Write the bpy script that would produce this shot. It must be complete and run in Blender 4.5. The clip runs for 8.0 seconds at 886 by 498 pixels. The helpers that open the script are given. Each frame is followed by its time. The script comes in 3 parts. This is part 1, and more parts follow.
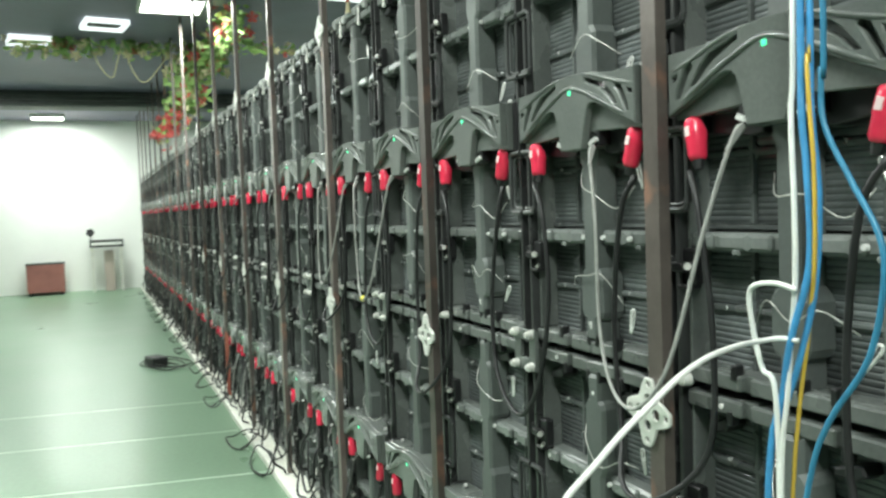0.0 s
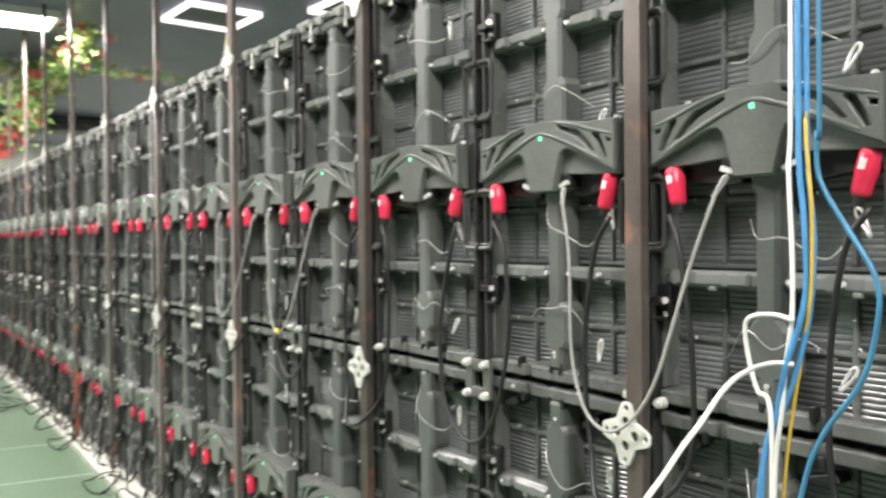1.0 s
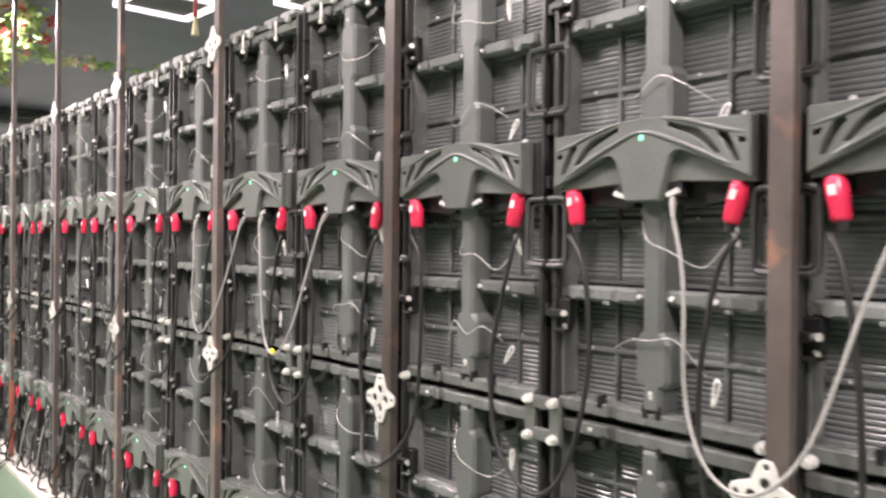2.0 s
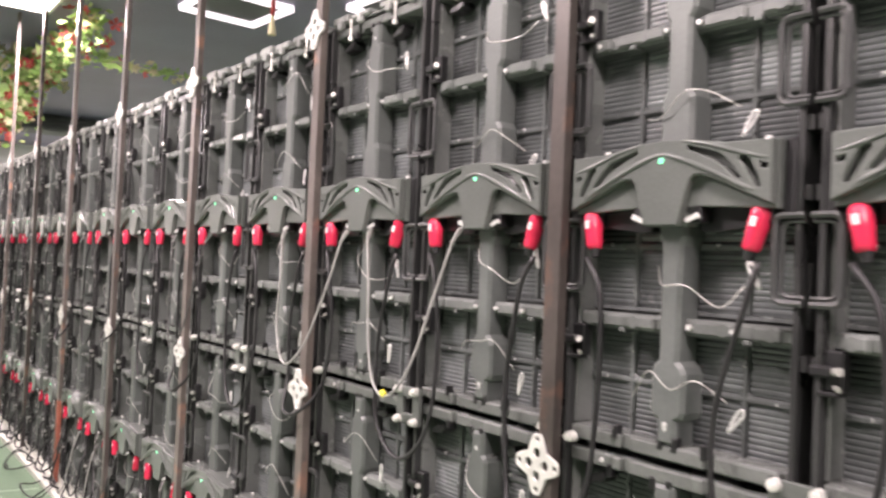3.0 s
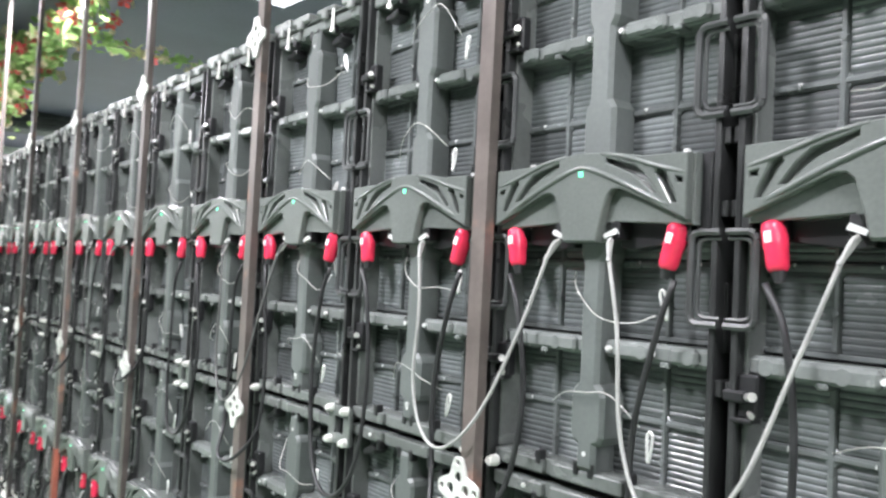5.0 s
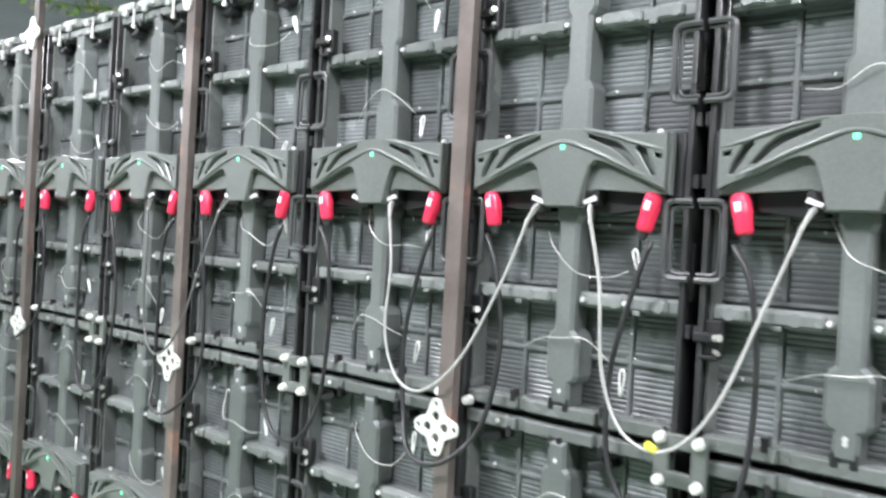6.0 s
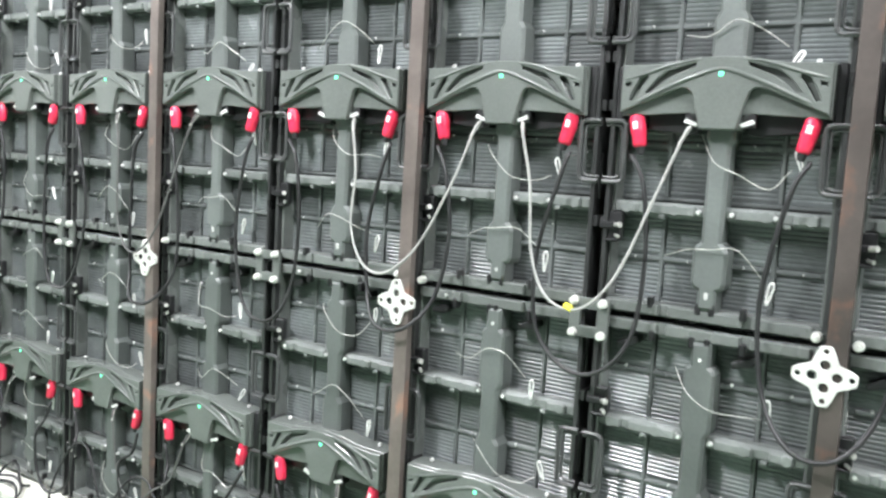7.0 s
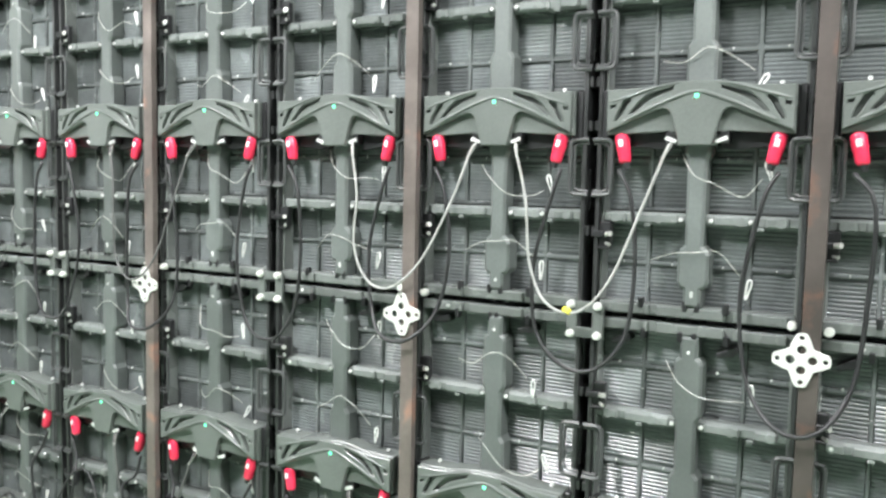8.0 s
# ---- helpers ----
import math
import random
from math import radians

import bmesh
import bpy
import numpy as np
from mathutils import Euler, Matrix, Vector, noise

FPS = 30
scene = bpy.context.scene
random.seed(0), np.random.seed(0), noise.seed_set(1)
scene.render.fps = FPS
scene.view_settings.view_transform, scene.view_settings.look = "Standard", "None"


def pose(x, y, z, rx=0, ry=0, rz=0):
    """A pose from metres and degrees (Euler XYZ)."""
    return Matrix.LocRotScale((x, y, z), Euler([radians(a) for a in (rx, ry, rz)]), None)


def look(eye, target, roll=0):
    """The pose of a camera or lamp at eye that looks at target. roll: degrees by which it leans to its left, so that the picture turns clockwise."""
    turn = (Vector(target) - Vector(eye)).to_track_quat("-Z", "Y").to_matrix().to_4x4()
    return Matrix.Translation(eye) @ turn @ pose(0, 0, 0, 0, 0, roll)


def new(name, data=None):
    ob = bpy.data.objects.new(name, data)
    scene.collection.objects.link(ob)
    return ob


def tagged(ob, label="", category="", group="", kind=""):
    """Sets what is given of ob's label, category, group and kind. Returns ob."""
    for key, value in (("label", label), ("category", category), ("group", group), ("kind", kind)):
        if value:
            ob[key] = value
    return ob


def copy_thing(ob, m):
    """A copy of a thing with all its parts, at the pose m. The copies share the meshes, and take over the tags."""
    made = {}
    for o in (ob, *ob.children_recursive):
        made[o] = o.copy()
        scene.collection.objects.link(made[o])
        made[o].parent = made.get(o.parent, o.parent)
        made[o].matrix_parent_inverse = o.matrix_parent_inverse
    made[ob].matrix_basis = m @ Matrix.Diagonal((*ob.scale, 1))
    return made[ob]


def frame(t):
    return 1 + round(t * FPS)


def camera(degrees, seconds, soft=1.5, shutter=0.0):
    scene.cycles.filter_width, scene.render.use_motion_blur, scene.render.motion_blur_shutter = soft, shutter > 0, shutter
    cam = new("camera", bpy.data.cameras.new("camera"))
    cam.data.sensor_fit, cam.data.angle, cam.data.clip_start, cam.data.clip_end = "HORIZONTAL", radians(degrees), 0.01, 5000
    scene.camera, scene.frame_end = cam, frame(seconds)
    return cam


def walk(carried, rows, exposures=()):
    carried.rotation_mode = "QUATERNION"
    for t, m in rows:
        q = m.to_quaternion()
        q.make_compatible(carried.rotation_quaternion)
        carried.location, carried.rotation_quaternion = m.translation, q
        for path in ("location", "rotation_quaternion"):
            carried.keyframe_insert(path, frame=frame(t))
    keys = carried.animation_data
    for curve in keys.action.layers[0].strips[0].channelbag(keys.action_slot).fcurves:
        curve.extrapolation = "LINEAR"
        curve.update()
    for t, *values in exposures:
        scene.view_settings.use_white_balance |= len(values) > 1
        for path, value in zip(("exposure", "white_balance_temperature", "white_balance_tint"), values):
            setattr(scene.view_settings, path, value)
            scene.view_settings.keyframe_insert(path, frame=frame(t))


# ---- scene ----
cam = camera(56.3, 8.0, 2.5, 0.4)
# seconds, stops, kelvin, tint
EXPOSURES = [(0.0, 0.42, 6600, 0), (0.5, 0.6, 6800, 9), (1.0, 0.78, 7050, 18), (2.4, 0.9, 7250, 35), (3.0, 0.9, 7250, 35), (3.6, 1.05, 7200, 30), (4.4, 1.0, 6500, 20), (6.0, 1.25, 6300, 19), (7.0, 1.25, 6400, 15), (8.0, 1.33, 6500, 13)]
PATH = [
    (0, (-0.931, -2.127, 1.349), (-0.154, -0.287, 1.246), -2.1),
    (0.5, (-1.154, -2.13, 1.352), (-0.199, -0.373, 1.29), -1.0),
    (1, (-1.22, -2.044, 1.352), (-0.08, -0.401, 1.327), -0.6),
    (1.2, (-1.219, -1.98, 1.359), (0.003, -0.397, 1.342), -1.0),
    (2.3, (-1.251, -1.491, 1.367), (0.013, 0.059, 1.362), 0.9),
    (2.5, (-1.251, -1.382, 1.367), (0.006, 0.174, 1.383), 1.2),
    (3, (-1.199, -1.153, 1.36), (-0.005, 0.45, 1.405), 2.5),
    (3.5, (-1.127, -0.921, 1.356), (-0.041, 0.757, 1.408), 4.3),
    (4, (-1.11, -0.646, 1.357), (-0.064, 1.058, 1.365), 3.4),
    (4.5, (-1.088, -0.409, 1.35), (0.031, 1.249, 1.367), 2.9),
    (4.7, (-1.038, -0.303, 1.359), (0.104, 1.338, 1.417), 3.0),
    (5.8, (-1.297, -0.063, 1.382), (0.185, 1.279, 1.383), 2.5),
    (6, (-1.372, -0.082, 1.37), (0.149, 1.217, 1.352), 3.2),
    (6.5, (-1.605, -0.21, 1.344), (-0.012, 0.992, 1.201), 5.7),
    (7, (-1.761, -0.222, 1.353), (-0.098, 0.868, 1.142), 3.3),
    (7.5, (-1.909, -0.181, 1.359), (-0.206, 0.838, 1.11), 2.1),
    (8, (-1.971, -0.178, 1.361), (-0.234, 0.799, 1.191), 1.2),
]
walk(cam, [(t, look(eye, target, roll)) for t, eye, target, roll in PATH], EXPOSURES)

# ---- world and lights ----
world = bpy.data.worlds.new("world")
scene.world = world
world.use_nodes = True
world.node_tree.nodes["Background"].inputs[0].default_value = (0.55, 0.62, 0.6, 1)
world.node_tree.nodes["Background"].inputs[1].default_value = 0.05

CEIL = 3.2
END_Y = 14.9
LEFT_X = -4.6


def area(name, x, y, z, sx, sy, watts, color=(0.96, 1.0, 0.99)):
    data = bpy.data.lights.new(name, "AREA")
    data.shape, data.size, data.size_y, data.energy, data.color = "RECTANGLE", sx, sy, watts, color
    ob = new(name, data)
    ob.matrix_world = pose(x, y, z)
    return ob


# ceiling panels, seen and added: (x, y, size along x, size along y, watts)
# seen: y 5.4, 14.1 and 12.7; the others are unseen, added for brightness
SEEN_AND_ADDED_PANELS = [(-1.4, -3.2, 0.4, 1.2, 92), (-1.15, -0.6, 0.4, 1.2, 32), (-1.15, 2.4, 0.4, 1.2, 26), (-2.0, 1.5, 0.5, 0.5, 84), (-0.2, 5.4, 0.5, 0.5, 66), (-2.5, 9.0, 0.5, 1.2, 100),
          (-1.55, 14.1, 0.5, 0.5, 55), (-0.72, 12.7, 0.45, 0.12, 50), (3.2, 3.0, 1.2, 0.6, 60), (3.2, 10.0, 1.2, 0.6, 60), (3.2, 13.4, 1.2, 0.6, 50)]
for px, py, sx, sy, w in SEEN_AND_ADDED_PANELS:
    area("panel_lamp", px, py, CEIL - 0.07, sx, sy, w)

# ---- materials ----


def mat(name, color, rough=0.5, metal=0.0, var=0.25, scale=6.0, fine=60.0, bump=0.15, second=None, patch=0.5, emit=None, rand=0.0, spec=0.5):
    """Two scales of noise over a base colour, with fine relief; second: a colour that shows in patches."""
    m = bpy.data.materials.new(name)
    m.use_nodes = True
    nt = m.node_tree
    n, link = nt.nodes, nt.links.new
    bsdf = n["Principled BSDF"]
    bsdf.inputs["Roughness"].default_value = rough
    bsdf.inputs["Metallic"].default_value = metal
    bsdf.inputs["Specular IOR Level"].default_value = spec
    co = n.new("ShaderNodeTexCoord")
    add = n.new("ShaderNodeVectorMath")
    info = n.new("ShaderNodeObjectInfo")
    mul = n.new("ShaderNodeMath")
    mul.operation, mul.inputs[1].default_value = "MULTIPLY", 37.0
    link(info.outputs["Random"], mul.inputs[0])
    link(co.outputs["Object"], add.inputs[0])
    link(mul.outputs[0], add.inputs[1])
    big, small = n.new("ShaderNodeTexNoise"), n.new("ShaderNodeTexNoise")
    for tex, s, d in ((big, scale, 4), (small, fine, 3)):
        tex.inputs["Scale"].default_value, tex.inputs["Detail"].default_value = s, d
        link(add.outputs[0], tex.inputs["Vector"])
    ramp = n.new("ShaderNodeValToRGB")
    lo, hi = tuple(c * (1 - var) for c in color), tuple(min(1, c * (1 + var)) for c in color)
    ramp.color_ramp.elements[0].color, ramp.color_ramp.elements[1].color = (*lo, 1), (*hi, 1)
    ramp.color_ramp.elements[0].position, ramp.color_ramp.elements[1].position = 0.3, 0.7
    link(big.outputs["Fac"], ramp.inputs[0])
    out = ramp.outputs[0]
    mix2 = n.new("ShaderNodeMix")
    mix2.data_type, mix2.blend_type = "RGBA", "OVERLAY"
    mix2.inputs[0].default_value = 0.16
    link(out, mix2.inputs[6])
    link(small.outputs["Fac"], mix2.inputs[7])
    out = mix2.outputs[2]
    if second:
        r2 = n.new("ShaderNodeValToRGB")
        r2.color_ramp.elements[0].position, r2.color_ramp.elements[1].position = patch, patch + 0.12
        tex = n.new("ShaderNodeTexNoise")
        tex.inputs["Scale"].default_value, tex.inputs["Detail"].default_value = scale * 1.7, 6
        link(add.outputs[0], tex.inputs["Vector"])
        link(tex.outputs["Fac"], r2.inputs[0])
        mix = n.new("ShaderNodeMix")
        mix.data_type = "RGBA"
        link(r2.outputs[0], mix.inputs[0])
        link(out, mix.inputs[6])
        mix.inputs[7].default_value = (*second, 1)
        out = mix.outputs[2]
    if rand:
        hsv = n.new("ShaderNodeHueSaturation")
        rng = n.new("ShaderNodeMapRange")
        rng.inputs[3].default_value, rng.inputs[4].default_value = 1 - rand, 1 + rand
        link(info.outputs["Random"], rng.inputs[0])
        link(rng.outputs[0], hsv.inputs["Value"])
        link(out, hsv.inputs["Color"])
        out = hsv.outputs[0]
    link(out, bsdf.inputs["Base Color"])
    rr = n.new("ShaderNodeMapRange")
    rr.inputs[3].default_value, rr.inputs[4].default_value = max(0.04, rough - 0.12), min(1, rough + 0.12)
    link(big.outputs["Fac"], rr.inputs[0])
    link(rr.outputs[0], bsdf.inputs["Roughness"])
    if bump:
        b = n.new("ShaderNodeBump")
        b.inputs["Strength"].default_value, b.inputs["Distance"].default_value = bump, 0.002
        link(small.outputs["Fac"], b.inputs["Height"])
        link(b.outputs[0], bsdf.inputs["Normal"])
    if emit:
        bsdf.inputs["Emission Color"].default_value = (*emit[:3], 1)
        bsdf.inputs["Emission Strength"].default_value = emit[3]
    return m


M_CAST = mat("dark_cast_metal", (0.124, 0.134, 0.127), 0.27, 0.0, 0.2, 7, 130, 0.2, rand=0.12)
# cast metal made paler: the light on the bars' top faces is in the colour
M_BAR = mat("lit_cast_bar", (0.15, 0.162, 0.155), 0.24, 0.0, 0.2, 9, 120, 0.2, rand=0.2)
M_COVER = mat("grey_cover_plastic", (0.118, 0.129, 0.121), 0.22, 0.0, 0.12, 5, 160, 0.06, rand=0.08)
# cast metal blackened to hold the shade of the gaps between cabinets
M_SIDE = mat("seam_shade_cast", (0.03, 0.031, 0.031), 0.3, 0.0, 0.3, 9, 120, 0.2, rand=0.2)
M_HANDLE = mat("black_handle_wire", (0.05, 0.052, 0.052), 0.42, 0.0, 0.2, 9, 120, 0.1)
M_MODULE = mat("module_plastic", (0.108, 0.118, 0.116), 0.25, 0.0, 0.22, 9, 90, 0.15, rand=0.25)
M_PAD = mat("ribbed_pad_plastic", (0.112, 0.123, 0.123), 0.23, 0.0, 0.25, 9, 90, 0.1, rand=0.45)
M_SPINE = mat("spine_plastic", (0.104, 0.116, 0.11), 0.45, 0.0, 0.15, 5, 120, 0.06, rand=0.1)
M_BLACK = mat("black_plastic", (0.012, 0.012, 0.013), 0.4, 0, 0.3, 20, 90, 0.1)
M_RUBBER = mat("black_rubber", (0.018, 0.018, 0.019), 0.45, 0, 0.3, 20, 90, 0.1)
M_RED = mat("red_plug_plastic", (0.74, 0.035, 0.085), 0.22, 0, 0.15, 20, 90, 0.05)
M_PLUG_PATCH = mat("pale_plug_patch", (0.8, 0.62, 0.62), 0.3, 0, 0.1, 40, 90, 0.0)
M_ZINC = mat("zinc_plate", (0.74, 0.74, 0.7), 0.38, 0.35, 0.15, 25, 120, 0.1)
M_STEEL = mat("bright_steel", (0.82, 0.82, 0.8), 0.25, 0.35, 0.15, 30, 150, 0.05)
M_WIRE = mat("steel_wire", (0.5, 0.5, 0.47), 0.35, 0.5, 0.15, 60, 200, 0.1)
M_POST = mat("rusty_post_steel", (0.108, 0.09, 0.082), 0.4, 0.2, 0.35, 5, 70, 0.3, second=(0.26, 0.14, 0.1), patch=0.58, rand=0.35)
M_PRIMER = mat("red_oxide_primer", (0.34, 0.1, 0.065), 0.6, 0, 0.25, 8, 70, 0.2)
M_GREYCABLE = mat("grey_cable", (0.33, 0.33, 0.315), 0.45, 0, 0.12, 20, 90, 0.05)
M_WHITECABLE = mat("white_cable", (0.78, 0.79, 0.76), 0.4, 0, 0.08, 20, 90, 0.05)
M_BLUECABLE = mat("blue_cable", (0.06, 0.28, 0.56), 0.4, 0, 0.12, 20, 90, 0.05)
M_TEALCABLE = mat("teal_blue_cable", (0.04, 0.21, 0.36), 0.4, 0, 0.12, 20, 90, 0.05)
# lock grey raised to include the brightness from the lamps overhead
M_LOCK = mat("top_lit_lock", (0.26, 0.27, 0.26), 0.3, 0.1, 0.2, 20, 90, 0.1, rand=0.25)
M_YELLOWCABLE = mat("yellow_cable", (0.62, 0.42, 0.06), 0.4, 0, 0.12, 20, 90, 0.05)
M_TAPE = mat("yellow_tape", (0.75, 0.68, 0.04), 0.45, 0, 0.1, 40, 90, 0.05)
M_LED = mat("green_indicator", (0.1, 0.8, 0.4), 0.3, 0, 0, 10, 10, 0, emit=(0.12, 1.0, 0.5, 0.7))
M_FLOOR = mat("green_epoxy", (0.16, 0.25, 0.165), 0.32, 0, 0.12, 0.7, 35, 0.04, spec=0.4)
M_LINE = mat("floor_line", (0.5, 0.62, 0.5), 0.4, 0, 0.2, 8, 60, 0.05)
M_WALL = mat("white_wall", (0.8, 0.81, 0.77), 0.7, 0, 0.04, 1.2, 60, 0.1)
# grey of the unseen near wall, chosen to weaken its fill on the cabinets
M_LOWBOUNCE_WALL = mat("low_bounce_grey", (0.17, 0.175, 0.175), 0.7, 0, 0.08, 1.2, 60, 0.1)
M_CEILING = mat("dark_ceiling", (0.175, 0.172, 0.245), 0.5, 0, 0.25, 1.0, 40, 0.15)
M_SOFFIT = mat("dark_soffit", (0.1, 0.11, 0.105), 0.6, 0, 0.3, 2, 40, 0.15)
M_BASE = mat("pale_base_board", (0.72, 0.72, 0.65), 0.6, 0, 0.2, 5, 60, 0.3, second=(0.4, 0.4, 0.36), patch=0.62)
M_RING = mat("ring_lamp_white", (0.8, 0.8, 0.8), 0.4, 0, 0.03, 5, 50, 0, emit=(0.9, 0.95, 1.0, 0.9))
M_LAMP = mat("lamp_diffuser", (0.9, 0.9, 0.9), 0.4, 0, 0.0, 5, 50, 0, emit=(1.0, 1.0, 0.97, 6.0))
M_LEAF = mat("artificial_leaf", (0.3, 0.48, 0.15), 0.5, 0, 0.3, 3, 60, 0.1, second=(0.72, 0.76, 0.36), patch=0.55)
M_FLOWER = mat("red_flower", (0.6, 0.09, 0.08), 0.55, 0, 0.3, 9, 60, 0.1)
M_BLOSSOM = mat("pale_blossom", (0.75, 0.68, 0.42), 0.55, 0, 0.2, 9, 60, 0.1)
M_BOX = mat("red_brown_box", (0.33, 0.13, 0.11), 0.6, 0, 0.2, 3, 60, 0.15)
M_COLUMN = mat("pale_brown_panel", (0.5, 0.42, 0.37), 0.6, 0, 0.15, 3, 60, 0.1)
M_DESK = mat("dark_desk", (0.05, 0.055, 0.05), 0.5, 0, 0.2, 3, 60, 0.1)

# ---- mesh helpers ----
# Local frame of everything on the cabinet wall: X to the right, Y up, Z out of the wall.
R = Matrix(((0, 0, -1, 0), (-1, 0, 0, 0), (0, 1, 0, 0), (0, 0, 0, 1)))


def onwall(y, z, x=0.0):
    return Matrix.Translation((x, y, z)) @ R


def box(bm, x0, x1, y0, y1, z0, z1, bevel=0.0):
    made = bmesh.ops.create_cube(bm, size=1, matrix=Matrix.Translation(((x0 + x1) / 2, (y0 + y1) / 2, (z0 + z1) / 2)) @ Matrix.Diagonal((x1 - x0, y1 - y0, z1 - z0, 1)))
    if bevel:
        edges = list({e for v in made["verts"] for e in v.link_edges})
        bmesh.ops.bevel(bm, geom=edges, offset=bevel, segments=1, affect="EDGES", profile=0.5)


def rod(bm, a, b, r0, r1=None, sides=8):
    a, b = Vector(a), Vector(b)
    m = Matrix.Translation((a + b) / 2) @ (b - a).to_track_quat("Z", "Y").to_matrix().to_4x4()
    bmesh.ops.create_cone(bm, cap_ends=True, segments=sides, radius1=r0, radius2=r0 if r1 is None else r1, depth=(b - a).length, matrix=m)


def mesh_of(bm, name):
    bmesh.ops.recalc_face_normals(bm, faces=bm.faces)
    me = bpy.data.meshes.new(name)
    bm.to_mesh(me)
    bm.free()
    return me


def part(name, bm, material, parent, label=""):
    me = bm if isinstance(bm, bpy.types.Mesh) else mesh_of(bm, name)
    if not me.materials:
        me.materials.append(material)
    ob = new(name, me)
    ob.parent = parent
    return tagged(ob, label)


def empty(name, m, label, category, group="", kind=""):
    ob = new(name)
    ob.empty_display_size = 0.05
    ob.matrix_basis = m
    return tagged(ob, label, category, group, kind)


def plate(name, outlines, z0, z1, bevel=0.0, res=1):
    """A flat plate from closed outlines in x, y (the later ones are holes), from z0 to z1."""
    cu = bpy.data.curves.new(name, "CURVE")
    cu.dimensions, cu.fill_mode = "2D", "BOTH"
    cu.extrude = (z1 - z0) / 2 - bevel
    cu.bevel_depth, cu.bevel_resolution, cu.offset = bevel, 0, -bevel
    for pts in outlines:
        sp = cu.splines.new("POLY")
        sp.points.add(len(pts) - 1)
        for p, q in zip(sp.points, pts):
            p.co = (q[0], q[1], 0, 1)
        sp.use_cyclic_u = True
    ob = bpy.data.objects.new(name, cu)
    scene.collection.objects.link(ob)
    dg = bpy.context.evaluated_depsgraph_get()
    me = bpy.data.meshes.new_from_object(ob.evaluated_get(dg))
    bpy.data.objects.remove(ob)
    bpy.data.curves.remove(cu)
    bm = bmesh.new()
    bm.from_mesh(me)
    bmesh.ops.remove_doubles(bm, verts=bm.verts, dist=0.00005)
    bm.to_mesh(me)
    bm.free()
    me.polygons.foreach_set("use_smooth", [False] * len(me.polygons))
    me.transform(Matrix.Translation((0, 0, (z0 + z1) / 2)))
    return me


def tube(name, pts, r, res=5, sides=2, cyclic=False):
    """A round cable through the points: a smooth curve swept by a ring."""
    P = [np.array(p, float) for p in pts]
    n = len(P)
    line = []
    for i in range(n if cyclic else n - 1):
        b, c = P[i], P[(i + 1) % n]
        a = P[i - 1] if cyclic or i else 2 * b - c
        d = P[(i + 2) % n] if cyclic or i + 2 < n else 2 * c - b
        for s in range(res):
            t = s / res
            line.append(0.5 * (2 * b + (c - a) * t + (2 * a - 5 * b + 4 * c - d) * t * t + (3 * b - a - 3 * c + d) * t**3))
    if not cyclic:
        line.append(P[-1])
    line = np.array(line)
    m, k = len(line), 4 + 2 * sides
    way = np.roll(line, -1, 0) - np.roll(line, 1, 0)
    if not cyclic:
        way[0], way[-1] = line[1] - line[0], line[-1] - line[-2]
    way /= np.linalg.norm(way, axis=1)[:, None] + 1e-9
    side = np.cross(way[0], (0.3, 0.5, 0.81))
    verts, faces = [], []
    for i in range(m):
        side = side - way[i] * (side @ way[i])
        side /= np.linalg.norm(side) + 1e-9
        up = np.cross(way[i], side)
        verts += [tuple(line[i] + r * (math.cos(2 * math.pi * q / k) * side + math.sin(2 * math.pi * q / k) * up)) for q in range(k)]
    for i in range(m if cyclic else m - 1):
        for q in range(k):
            faces.append((i * k + q, i * k + (q + 1) % k, (i + 1) % m * k + (q + 1) % k, (i + 1) % m * k + q))
    if not cyclic:
        faces += [tuple(range(k))[::-1], tuple(range((m - 1) * k, m * k))]
    me = bpy.data.meshes.new(name)
    me.from_pydata(verts, [], faces)
    me.polygons.foreach_set("use_smooth", [True] * len(me.polygons))
    return me


def mirror(pts):
    return [(-x, y) for x, y in reversed(pts)]


def circle(x, y, r, n=10):
    return [(x + r * math.cos(2 * math.pi * i / n), y + r * math.sin(2 * math.pi * i / n)) for i in range(n)]


# ---- the room ----
def slab(name, x0, x1, y0, y1, z0, z1, material, label, category, kind="structure"):
    bm = bmesh.new()
    box(bm, x0, x1, y0, y1, z0, z1)
    me = mesh_of(bm, name)
    me.materials.append(material)
    return tagged(new(name, me), label, category, "", kind)


slab("floor", LEFT_X, 6.0, -7.0, END_Y, -0.2, 0.0, M_FLOOR, "glossy green epoxy factory floor", "floor")
slab("ceiling", LEFT_X, 6.0, -7.0, END_Y, CEIL, CEIL + 0.15, M_CEILING, "dark painted flat ceiling", "ceiling")
slab("wall_end", LEFT_X - 0.2, 6.2, END_Y, END_Y + 0.2, -0.2, CEIL + 0.15, M_WALL, "bright white plastered end wall", "wall")
slab("wall_back", LEFT_X - 0.2, 6.2, -7.2, -7.0, -0.2, CEIL + 0.15, M_WALL, "white plastered wall behind", "wall")
slab("wall_left", LEFT_X - 0.2, LEFT_X, 9.0, END_Y, -0.2, CEIL + 0.15, M_WALL, "white plastered side wall", "wall")
# out of view; darker than the other walls so that less light bounces back
slab("wall_left_near", LEFT_X - 0.2, LEFT_X - 0.02, -7.0, 8.998, -0.2, CEIL + 0.15, M_LOWBOUNCE_WALL, "unseen side wall, grey to hold down bounced light", "wall")
slab("wall_right", 6.0, 6.2, -7.0, END_Y, -0.2, CEIL + 0.15, M_WALL, "white plastered far side wall", "wall")

# dark dropped soffit across the room, with its ledges
soffit = empty("soffit", pose(0, 11.0, 0), "dark dropped ceiling soffit with stepped ledges", "soffit", kind="structure")
